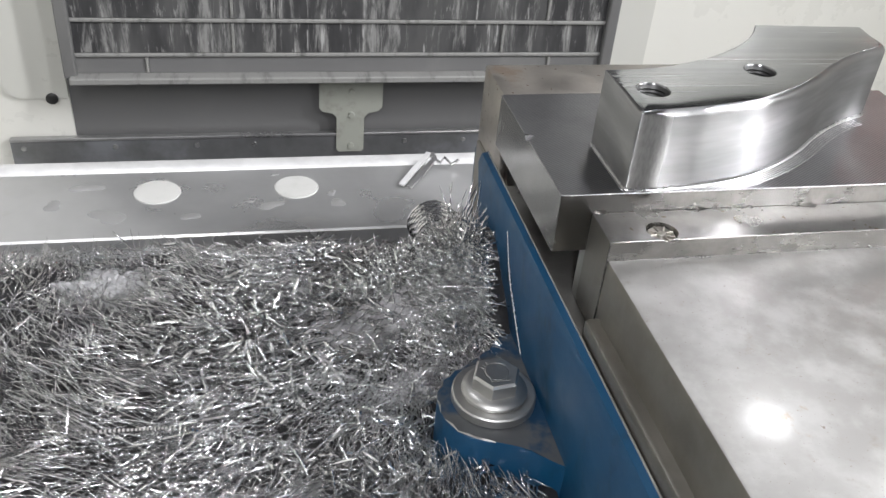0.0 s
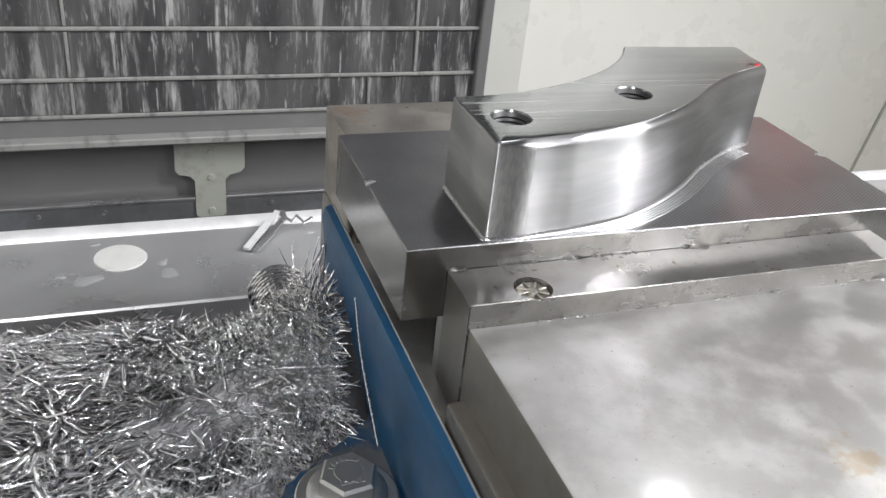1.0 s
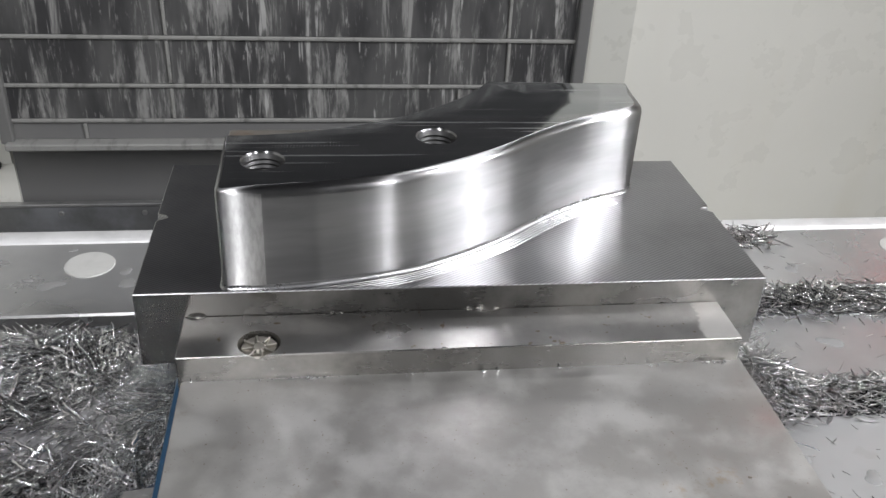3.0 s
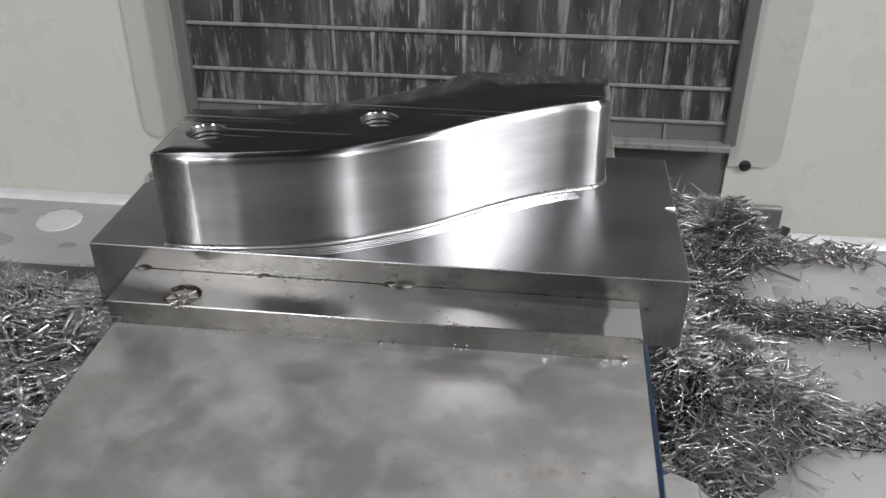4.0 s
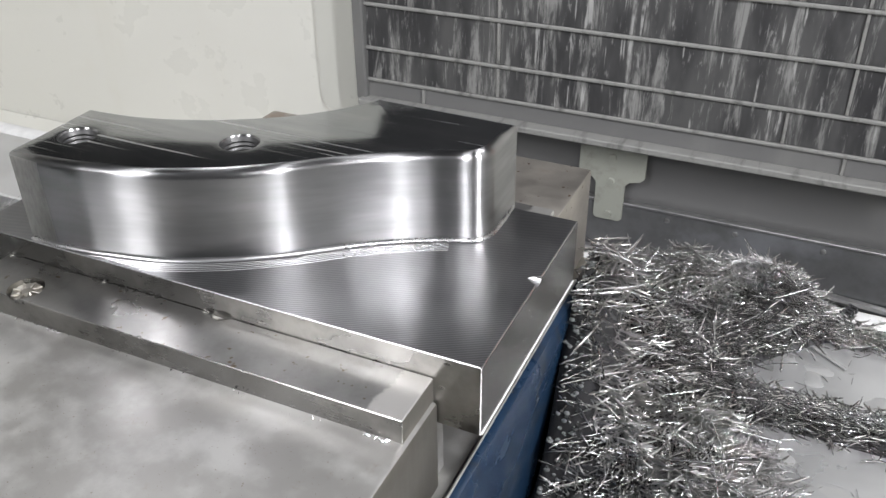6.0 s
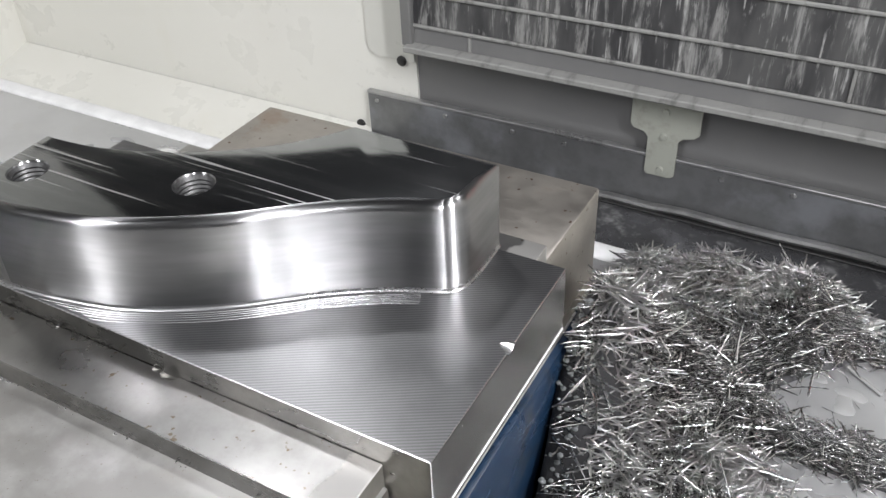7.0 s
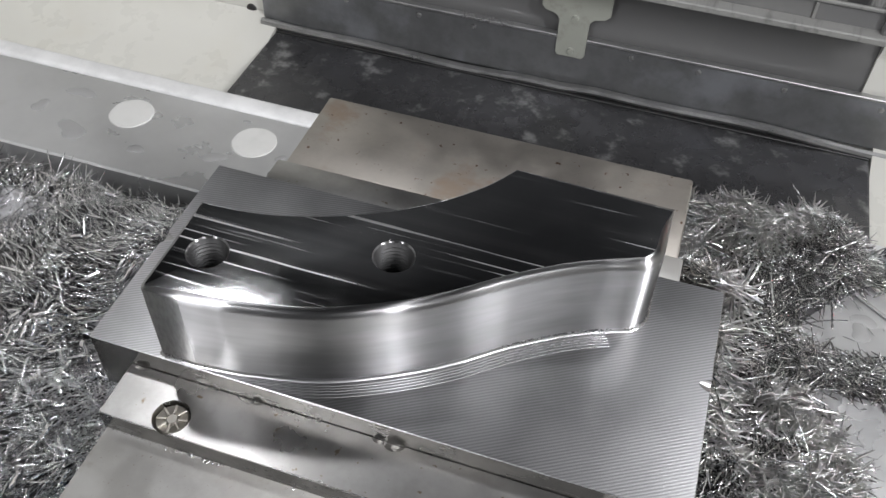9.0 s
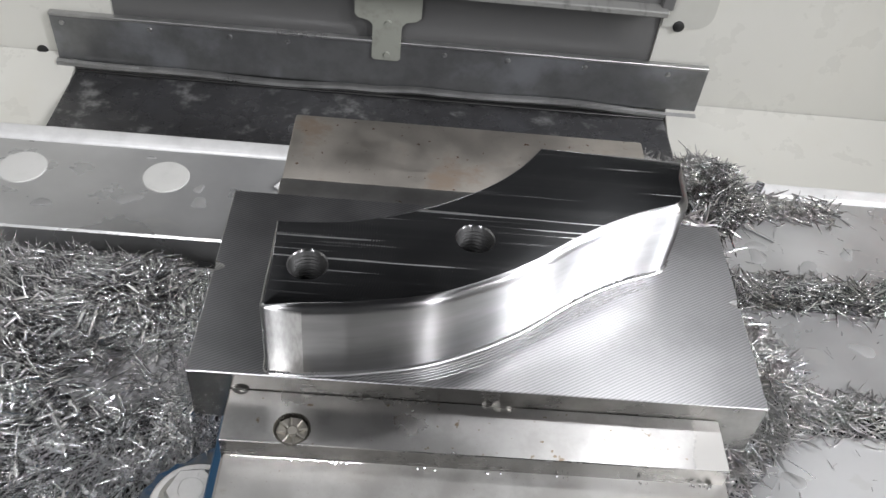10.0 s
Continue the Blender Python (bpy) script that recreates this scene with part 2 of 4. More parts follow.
STRIP = strip_material()
RUSTY = steel("fixed_jaw_steel", (0.47, 0.44, 0.40), 0.43, 0.08, (0.1, 1, 1), 600, 0.12, stain=(0.38, 0.31, 0.25), stain_at=(0.56, 0.74), spots=(0.14, 0.08, 0.05), mottled=34)
BOLT = steel("zinc_bolt", (0.58, 0.575, 0.56), 0.42, 0.1, stain=(0.38, 0.36, 0.32))
CHIP = steel("bright_chip_steel", (0.88, 0.88, 0.89), 0.2, 0.08, grain_bump=0.0)
# darker steel for the chips right of the vise
CHIP_DARK = steel("dark_chip_steel", (0.43, 0.425, 0.42), 0.27, 0.08, grain_bump=0.0)
# near-black swarf: the shade in the gaps between slivers is its colour
SHADED_BED = steel("shaded_chip_bed", (0.04, 0.04, 0.042), 0.5, 0.1, grain_scale=380, grain_bump=0.9, metal=0.6)
BLACK = paint("black_rubber", (0.02, 0.02, 0.02), (0.04, 0.04, 0.04), 0.4, 0.5)


def brushed(n, weight, colour, rough, stretch):
    """Lays a strongly stretched gloss, drawn out upright by level cutter marks, over the plain metal."""
    gloss = n.add("ShaderNodeBsdfAnisotropic", Roughness=rough, Anisotropy=stretch)
    g = n.add("ShaderNodeNewGeometry")
    level = n.t.nodes.new("ShaderNodeVectorMath")
    level.operation = "CROSS_PRODUCT"
    n.join(g.outputs["Normal"], level.inputs[0])
    level.inputs[1].default_value = (0.02, 0.01, 1.0)
    n.join(level.outputs[0], gloss.inputs["Tangent"])
    if isinstance(colour, tuple):
        gloss.inputs["Color"].default_value = (*colour, 1)
    else:
        n.join(colour, gloss.inputs["Color"])
    both = n.t.nodes.new("ShaderNodeMixShader")
    both.inputs[0].default_value = weight
    n.join(n.b.outputs[0], both.inputs[1])
    n.join(gloss.outputs[0], both.inputs[2])
    n.join(both.outputs[0], n.t.nodes["Material Output"].inputs["Surface"])


def milled_side():
    n = Nodes("finish_milled_side")
    band = n.noise(38, 4, 0.6, (0.25, 0.25, 1.6))
    fine = n.noise(1400, 2, 0.5, (0.03, 0.03, 1))
    up = n.noise(700, 2, 0.5, (1, 1, 0.04))
    n.bump(fine, 0.03, 0.0001)
    n.bump(up, 0.012, 0.0001)
    c = n.mix(n.ramp(band, 0.35, 0.65), (0.42, 0.42, 0.425), (0.30, 0.30, 0.305))
    brushed(n, 0.62, c, 0.33, 0.75)
    return n.set(c, n.ramp(band, 0.3, 0.7, 0.13, 0.22), 1.0)


def milled_top():
    n = Nodes("face_milled_top")
    lines = n.noise(62, 4, 0.75, (0.02, 1, 1), (0, 0, 0.6))
    hair = n.noise(420, 2, 0.6, (0.02, 1, 1), (0, 0, 0.6))
    n.bump(hair, 0.02, 0.0001)
    # overlapping arcs left by the face mill, clearest round the holes
    arcs = n.add("ShaderNodeTexWave", Scale=330, Distortion=3.0, Detail=2)
    arcs.wave_type, arcs.rings_direction = "RINGS", "Z"
    shift = n.add("ShaderNodeVectorMath")
    n.join(n.co, shift.inputs[0])
    shift.inputs[1].default_value = (0.135, 0.010, 0.0)
    n.join(shift.outputs[0], arcs.inputs["Vector"])
    along = n.add("ShaderNodeSeparateXYZ")
    n.join(n.co, along.inputs[0])
    near = n.maths("MULTIPLY", n.ramp(along.outputs["X"], 0.03, -0.03), n.ramp(n.noise(40, 2), 0.42, 0.6))
    swirl = n.maths("MULTIPLY", n.ramp(arcs.outputs["Fac"], 0.82, 0.98), near)
    r = n.ramp(lines, 0.42, 0.70, 0.07, 0.13)
    r = n.maths("ADD", r, n.ramp(hair, 0.57, 0.68, 0.0, 0.24))
    r = n.maths("ADD", r, n.maths("MULTIPLY", swirl, 0.10))
    c = n.mix(n.ramp(lines, 0.42, 0.68), (0.33, 0.34, 0.345), (0.44, 0.445, 0.445))
    c = n.mix(n.ramp(hair, 0.59, 0.72), c, (0.74, 0.74, 0.74))
    c = n.mix(n.maths("MULTIPLY", swirl, 0.4), c, (0.60, 0.60, 0.59))
    return n.set(c, r, 1.0)


def milled_plate():
    n = Nodes("contour_milled_plate")
    rings = n.add("ShaderNodeTexWave", Scale=290, Distortion=1.6, Detail=1)
    rings.inputs["Detail Scale"].default_value = 0.15
    rings.wave_type, rings.bands_direction = "BANDS", "Y"
    n.join(n.mapped((1, 1, 1), (0, 0, -30)), rings.inputs["Vector"])
    big, fine = n.noise(24, 4, 0.6), n.noise(420, 4, 0.6)
    n.bump(rings.outputs["Fac"], 0.06, 0.0003)
    c = n.mix(n.ramp(big, 0.35, 0.65), (0.31, 0.31, 0.315), (0.39, 0.39, 0.395))
    c = n.mix(n.ramp(rings.outputs["Fac"], 0.2, 0.8, 0.42, 0.0), c, (0.14, 0.14, 0.142))
    return n.set(c, n.ramp(big, 0.3, 0.7, 0.27, 0.33), 1.0)


SIDE, TOP, PLATE = milled_side(), milled_top(), milled_plate()
PLATE_SIDE = steel("ground_plate_edge", (0.40, 0.395, 0.385), 0.22, 0.05, (1, 1, 0.08), 700, 0.015)
# darker copy of the steel: shade of the front faces put into colour
SHADED_FRONT = steel("shaded_front_steel", (0.22, 0.216, 0.208), 0.26, 0.06, (0.08, 1, 1), 700, 0.02, stain=(0.30, 0.29, 0.275), stain_at=(0.5, 0.68), mottled=30)
STEPS = steel("contour_steps", (0.40, 0.40, 0.405), 0.29, 0.04, grain_bump=0.0)


def ground_facet():
    n = Nodes("ground_facet")
    c = n.mix(n.ramp(n.noise(900, 3, 0.6, (1, 1, 0.3)), 0.35, 0.7), (0.50, 0.50, 0.495), (0.40, 0.40, 0.395))
    brushed(n, 0.75, c, 0.36, 0.72)
    return n.set(c, 0.2, 1.0)


FACET = ground_facet()

# ---- enclosure ----
tagged(part("wall_back", box(-1.25, -0.352, 0.9, 0.94, -0.9, 0.55), CREAM), "cream painted sheet metal rear wall of the machine", "wall", kind="structure")
tagged(part("wall_back", box(0.402, 1.25, 0.9, 0.94, -0.9, 0.55), CREAM), "cream painted sheet metal rear wall of the machine", "wall", kind="structure")
tagged(part("wall_back", box(-0.352, 0.402, 0.905, 0.94, -0.9, 0.31), DARK_PANEL), "dark grey rear panel below the slatted cover", "wall", kind="structure")
tagged(part("wall_left", box(-1.29, -1.25, -1.3, 0.94, -0.9, 1.4), CREAM), "cream painted side wall of the machine", "wall", kind="structure")
tagged(part("wall_right", box(1.25, 1.29, -1.3, 0.94, -0.9, 1.4), CREAM), "cream painted side wall of the machine", "wall", kind="structure")
# front wall is added out of view to close the box
tagged(part("wall_front", box(-1.25, 1.25, -1.34, -1.3, -0.9, 1.4), FRONT_GREY), "unseen dark grey wall closing the front, added for reflections", "wall", kind="structure")
# out of view, added to keep reflections in the work dark
tagged(part("ceiling", box(-1.29, 1.29, -1.34, 0.94, 1.4, 1.44), UNSEEN_DARK), "unseen black roof added for dark reflections", "ceiling", kind="structure")
tagged(part("floor", box(-1.29, 1.29, -1.34, 0.94, -0.94, -0.9), SHEET), "wet sheet metal machine floor", "floor", kind="structure")
tagged(part("wall_back", box(-1.25, 1.25, 0.906, 0.94, 0.551, 1.4), UNSEEN_DARK), "unseen dark upper rear wall added for dark reflections", "wall", kind="structure")
glow = Nodes("red_indicator").set((0.3, 0.01, 0.01), 0.3, 0.0)
glow.node_tree.nodes["Principled BSDF"].inputs["Emission Color"].default_value = (1.0, 0.05, 0.06, 1)
glow.node_tree.nodes["Principled BSDF"].inputs["Emission Strength"].default_value = 2.2
signal = thing("indicator_lamp", (0.98, 0.899, 0.345), "small red indicator lamp on the cream wall", "lamp")
part("lens", box(0.93, 1.03, 0.885, 0.893, 0.32, 0.37, 0.003, 2), glow, signal, "glowing red lens")
part("housing", box(0.923, 1.037, 0.8932, 0.8995, 0.313, 0.377, 0.002, 1), DARK_PANEL, signal)
# added black panel, out of view, that the block's top mirrors
tagged(part("wall_back", box(-0.352, 0.402, 0.9, 0.94, 0.3105, 0.5505), UNSEEN_DARK), "unseen black panel above the slats, added for dark reflections", "wall", kind="structure")

# cover strips beside the slats, each with rounded lower corner
def rounded(x0, x1, z0, z1, r, corners):
    pts = []
    for name, cx, cz, a in (("bl", x0 + r, z0 + r, 180), ("br", x1 - r, z0 + r, 270), ("tr", x1 - r, z1 - r, 0), ("tl", x0 + r, z1 - r, 90)):
        if name in corners:
            pts += [(cx + r * math.cos(radians(a + k * 15)), cz + r * math.sin(radians(a + k * 15))) for k in range(7)]
        else:
            pts.append(({"l": x0, "r": x1}[name[1]], {"b": z0, "t": z1}[name[0]]))
    return pts


def upright(outline, y0, y1, bevel=0.0):
    """A plate in the plane of x and z."""
    bm = prism([(x, -z) for x, z in outline], y0, y1, 0)
    for v in bm.verts:
        v.co = Vector((v.co.x, v.co.z, -v.co.y))
    return bm


def screw_head(name, x, y, z, r, material, label):
    bm = lathe([(0, 0.004), (r * 0.6, 0.004), (r, 0.002), (r, 0)], (0, 0, 0), 16)
    for v in bm.verts:
        v.co = Vector((x + v.co.x, y - v.co.z, z + v.co.y))
    return tagged(part(name, bm, material), label, "screw", "wall screws")


for x0, x1, side in ((-0.432, -0.352, "bl"), (0.402, 0.47, "br")):
    tagged(part("cover_strip", upright(rounded(x0, x1, -0.372, 0.54, 0.022, (side,)), 0.894, 0.8995), CREAM_GREY), "greyish cream cover strip with a rounded corner", "panel", "cover strips", "structure")
# added strip whose dark colour draws the side wall's corner line
tagged(part("trim", upright([(1.148, -0.54), (1.153, -0.54), (1.230, -0.15), (1.225, -0.15)], 0.897, 0.8998), BRACKET), "dark strip added in place of the side wall's corner line", "trim", kind="structure")
for x, z in ((-0.373, -0.372), (-0.462, -0.50), (0.425, -0.37), (-0.373, -0.14), (0.425, -0.12)):
    screw_head("wall_screw", x, 0.894 if z > -0.38 else 0.9, z, 0.008, BLACK, "dark hexagon screw in the cream wall")

# slatted rear cover: rows of slats with pale dried bars
cover = thing("slatted_cover", (0.028, 0.87, -0.33), "dark slatted rear way cover streaked with dried coolant", "way cover")
part("backing", box(-0.338, 0.392, 0.872, 0.904, -0.325, 0.302), DARK_PANEL, cover)
levels = [-0.325, -0.297, -0.2505] + [-0.2505 + 0.0615 * k for k in range(1, 10)]
seams = [(-0.242, 0.307), (-0.131, 0.235), (-0.131, 0.297), (-0.131, 0.295)]
for i, (z0, z1) in enumerate(zip(levels, levels[1:])):
    cutx = [-0.332] + list(seams[min(i, 3)]) + [0.386]
    for a, b in zip(cutx, cutx[1:]):
        bm = box(a + 0.0012, b - 0.0012, 0.8615, 0.874, z0 + 0.002, z1 - 0.001, 0.0015, 1)
        for v in bm.verts:
            if v.co.y < 0.868 and v.co.z > (z0 + z1) / 2:
                v.co.y += 0.003
        part("slat", bm, GRILLE if i else DARK_PANEL, cover)
for i, z in enumerate(levels[:-1]):
    if i == 0:
        part("ledge", box(-0.338, 0.392, 0.842, 0.874, z - 0.006, z + 0.003, 0.0015, 1), GRILLE_BAR, cover, "pale worn lower ledge")
    else:
        part("bar", box(-0.334, 0.388, 0.8592, 0.872, z - 0.0025, z + 0.0025, 0.0012, 1), GRILLE_BAR, cover)
for i, (z0, z1) in enumerate(zip(levels, levels[1:])):
    for x in seams[min(i, 3)]:
        part("seam_bead", box(x - 0.002, x + 0.002, 0.8592, 0.868, z0 + 0.0035, z1 - 0.0035, 0.0008, 1), GRILLE_BAR, cover)
for x in (-0.337, 0.391):
    part("side_rail", box(x - 0.008, x + 0.008, 0.852, 0.9035, -0.326, 0.302, 0.002, 1), DARK_PANEL, cover)

# hanging bracket
bracket = thing("hanging_bracket", (0.03, 0.89, -0.46), "grey-green T-shaped sheet metal bracket with screws", "bracket")
T = [(-0.017, -0.387), (-0.012, -0.393), (0.002, -0.396), (0.008, -0.403), (0.008, -0.454), (0.012, -0.458), (0.044, -0.458), (0.048, -0.454), (0.048, -0.403), (0.054, -0.396), (0.068, -0.393), (0.074, -0.387), (0.074, -0.351), (0.071, -0.348), (-0.014, -0.347), (-0.017, -0.350)]
part("plate", upright(T, 0.884, 0.889), BRACKET, bracket)
for z in (-0.362, -0.398, -0.448):
    bm = lathe([(0, 0.003), (0.004, 0.003), (0.005, 0.0)], (0, 0, 0), 12)
    for v in bm.verts:
        v.co = Vector((0.029 + v.co.x, 0.884 - v.co.z, z + v.co.y))
    part("screw", bm, BRACKET, bracket)
part("standoff", box(0.012, 0.044, 0.889, 0.905, -0.385, -0.352), DARK_PANEL, bracket)

# rear tray: upright sheet with a pale hem, screws along its upper edge
tray = thing("rear_tray", (0.02, 0.88, -0.5), "dark sheet steel splash strip with a pale bottom hem", "splash guard")
part("sheet", box(-0.436, 0.486, 0.888, 0.8925, -0.506, -0.43, 0.001, 1), SHEET, tray)
part("lip", box(-0.436, 0.486, 0.886, 0.8965, -0.4335, -0.429, 0.001, 1), HEM, tray, "pale folded lip")
bm = bmesh.new()
n = 60
rings = []
for k in range(n + 1):
    x = -0.436 + 0.922 * k / n
    dz = 0.003 * math.sin(x * 9) + 0.002 * math.sin(x * 23 + 1) - 0.004 * max(0.0, 1 - abs(x - 0.02) / 0.05)
    rings.append([bm.verts.new((x, 0.881 + 0.006 * math.cos(a), -0.506 + dz + 0.006 * math.sin(a))) for a in [j * math.pi / 4 for j in range(8)]])
for a, b in zip(rings, rings[1:]):
    for j in range(8):
        bm.faces.new((a[j], a[(j + 1) % 8], b[(j + 1) % 8], b[j]))
part("hem", bm, HEM, tray, "pale rolled hem")
for x in (-0.42, -0.30, -0.19, -0.11, 0.11, 0.2, 0.31, 0.43):
    bm = lathe([(0, 0.0025), (0.003, 0.002), (0.004, 0.0)], (0, 0, 0), 12)
    for v in bm.verts:
        v.co = Vector((x + v.co.x, 0.888 - v.co.z, -0.444 + v.co.y))
    part("screw", bm, HEM, tray)

# saddle way cover and sloping cream side sheets behind the table
way = thing("way_cover", (0.015, 0.54, -0.53), "dark oily steel way cover behind the table", "way cover")
part("top_sheet", box(-0.41, 0.44, 0.2, 0.872, -0.52, -0.512, 0.002, 1), WAY, way)
for x in (-0.4105, 0.4385):
    part("side_fold", box(x, x + 0.002, 0.2, 0.872, -0.56, -0.513, 0.0005, 1), WAY, way)
part("wiper_strip", box(-0.41, 0.44, 0.8725, 0.880, -0.524, -0.511, 0.001, 1), BLACK, way, "black wiper along the rear edge")
for x0, x1, name in ((-1.25, -0.412, "side_sheet"), (0.442, 1.25, "side_sheet")):
    bm = bmesh.new()
    profile = [(0.899, -0.50), (0.80, -0.53), (0.45, -0.57), (0.2, -0.6), (-1.3, -0.7)]
    rows_ = [[bm.verts.new((x, y, z - d)) for y, z in profile] for d in (0, 0.006) for x in (x0, x1)]
    for i in range(len(profile) - 1):
        for a, b in ((0, 1), (2, 3), (0, 2), (1, 3)):
            bm.faces.new((rows_[a][i], rows_[a][i + 1], rows_[b][i + 1], rows_[b][i]))
    tagged(part(name, bm, CREAM), "wet cream painted sloping sheet beside the way cover", "panel", "side sheets", "structure")

# ---- machine table with T-slots ----
TZ = -0.143
table = thing("machine_table", (0.1, 0.02, TZ - 0.09), "wet grey ground machine table with T-slots", "machine table", kind="structure")
slots = [0.189, 0.100, 0.011, -0.078, -0.167, -0.256]
edges = [0.281] + [v for s in slots for v in (s + 0.011, s - 0.011)] + [-0.33]
for hi, lo in zip(edges[0::2], edges[1::2]):
    part("land", box(-0.85, 0.95, lo, hi, TZ - 0.035, TZ, 0.0012, 1), TABLE, table)
# slot floors are shaded by their dark colour
part("bed", box(-0.85, 0.95, -0.33, 0.281, TZ - 0.09, TZ - 0.0355), RECESS_SHADE, table)
part("rear_lip", box(-0.85, 0.95, 0.2812, 0.297, TZ - 0.085, TZ + 0.0015, 0.004, 3), LIP, table, "bright rounded rear lip")

for x, y, r in ((-0.177, 0.253, 0.0152), (-0.086, 0.254, 0.0150), (0.452, 0.252, 0.0150)):
    bm = lathe([(0, 0.0010), (r * 0.8, 0.0009), (r * 0.97, 0.0006), (r, 0)], (x, y, TZ), 40)
    tagged(part("dried_spot", bm, SPOT), "round pale dried coolant spot on the table", "stain", "dried spots")
rng = random.Random(4)
blobs = [(-0.222, 0.262, 0.009), (-0.118, 0.238, 0.003), (-0.104, 0.232, 0.007), (-0.063, 0.245, 0.0035), (-0.06, 0.232, 0.006), (-0.205, 0.225, 0.011), (-0.1, 0.272, 0.0025), (-0.155, 0.222, 0.005), (-0.24, 0.24, 0.006),
         (0.285, 0.236, 0.004), (0.3, 0.232, 0.006), (0.298, 0.222, 0.006), (0.33, 0.215, 0.008), (0.29, 0.158, 0.006), (0.345, 0.15, 0.007), (0.30, 0.125, 0.004), (0.36, 0.23, 0.005), (0.28, 0.06, 0.006), (0.31, 0.045, 0.005), (0.27, 0.035, 0.004)]
for x, y, r in blobs:
    bm = bmesh.new()
    k = 18
    ring = []
    ph = rng.uniform(0, 6)
    stretch_ = rng.uniform(0.6, 1.0)
    for j in range(k):
        a = 2 * math.pi * j / k
        q = r * (1 + 0.28 * math.sin(2 * a + ph) + 0.14 * math.sin(3 * a + 2 * ph))
        ring.append((x + q * math.cos(a), y + stretch_ * q * math.sin(a)))
    low = [bm.verts.new((px, py, TZ)) for px, py in ring]
    top = [bm.verts.new((x + 0.8 * (px - x), y + 0.8 * (py - y), TZ + 0.0004)) for px, py in ring]
    for j in range(k):
        bm.faces.new((low[j], low[(j + 1) % k], top[(j + 1) % k], top[j]))
    bm.faces.new(top)
    tagged(part("coolant_smear", bm, SMEAR), "small pale smear of dried coolant on the table", "stain", "coolant smears")

# ---- the vise ----
vise = thing("machine_vise", (0.1, 0.0, TZ), "blue cast machine vise with ground steel jaws", "vise")


def rail(x_top_out, x_top_in, x_low, material, label):
    """One blue side of the base, leaning in towards its foot."""
    bm = bmesh.new()
    prof = [(x_low, TZ), (x_low, -0.118), (x_top_out, -0.056), (x_top_out + (0.0015 if x_top_in > x_top_out else -0.0015), -0.051), (x_top_in, -0.050), (x_top_in, -0.075), ((x_low + 0.02) if x_top_in > x_top_out else (x_low - 0.02), TZ)]
    ends = [[bm.verts.new((x, y, z)) for x, z in prof] for y in (-0.30, 0.128)]
    m = len(prof)
    for i in range(m):
        bm.faces.new((ends[0][i], ends[0][(i + 1) % m], ends[1][(i + 1) % m], ends[1][i]))
    bm.faces.new(ends[0])
    bm.faces.new(ends[1][::-1])
    return part("rail", bm, material, vise, label)


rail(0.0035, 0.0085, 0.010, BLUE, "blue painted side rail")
rail(0.1965, 0.1915, 0.190, SHADED_GRIMY_BLUE, "dark blue side rail, shade and grime in its colour")
for x in (0.0078, 0.1916):
    part("worn_edge", box(x, x + 0.0009, -0.299, 0.127, -0.0512, -0.0496, 0.0003, 1), JAW, vise, "bare worn edge of the rail")
for s, cx, cy in ((-1, -0.012, 0.009), (1, 0.209, 0.006)):
    wall_x = 0.016 if s < 0 else 0.184
    out = [(wall_x, cy + 0.062)]
    for k in range(9):
        out.append((cx - s * 0.022 + s * 0.004 * k * 0.5, cy + 0.055 - 0.0028 * k))
    out += [(cx + s * 0.0255 * math.sin(radians(a)), cy + 0.0255 * math.cos(radians(a))) for a in range(10, 171, 10)]
    out += [(cx - s * 0.004, cy - 0.0285), (cx - s * 0.010, cy - 0.032), (cx - s * 0.018, cy - 0.038), (wall_x, cy - 0.050)]
    if s > 0:
        out = out[::-1]
    lug = part("lug", prism(out, TZ, -0.1152, 0.0013), WORN, vise, "worn blue clamping lug with a bare upper face")
    lug.data.materials.append(BLUE)
    lug.data.materials.append(JAW)
    for f in lug.data.polygons:
        f.material_index = 0 if f.normal.z > 0.95 else (2 if f.normal.z > 0.6 else 1)
part("bed", box(0.012, 0.188, -0.28, 0.165, TZ + 0.003, -0.062, 0.001, 1), JAW_SIDE, vise, "oily steel slide bed")
part("ledge", box(0.010, 0.190, -0.10, 0.10, -0.0615, -0.0545, 0.001, 1), JAW, vise, "bright ground ledge under the work")
# movable jaw
movable = part("movable_jaw", box(0.0148, 0.1868, -0.185, -0.0005, -0.053, -0.0172, 0.0011, 2), JAW, vise, "broad ground movable jaw with faint rust and wet film")
part("flank_step", box(0.0092, 0.1908, -0.183, -0.0225, -0.056, -0.0425, 0.0016, 2), JAW_SIDE, movable, "brownish stepped jaw flank")
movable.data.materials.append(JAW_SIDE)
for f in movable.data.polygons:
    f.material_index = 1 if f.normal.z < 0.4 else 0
strip = part("jaw_plate", box(0.0142, 0.1852, -0.0205, -0.0001, -0.050, -0.0086, 0.0003, 1), STRIP, vise, "bright ground jaw plate with nicks along its edge")
cutter = part("cutter", lathe([(0, -0.005), (0.0056, -0.005), (0.0060, -0.0012), (0.0068, 0.002), (0, 0.002)], (0.0375, -0.0145, -0.0086), 32), STRIP)
strip.data = strip.data.copy()
bpy.context.view_layer.update()
cut(strip, cutter)
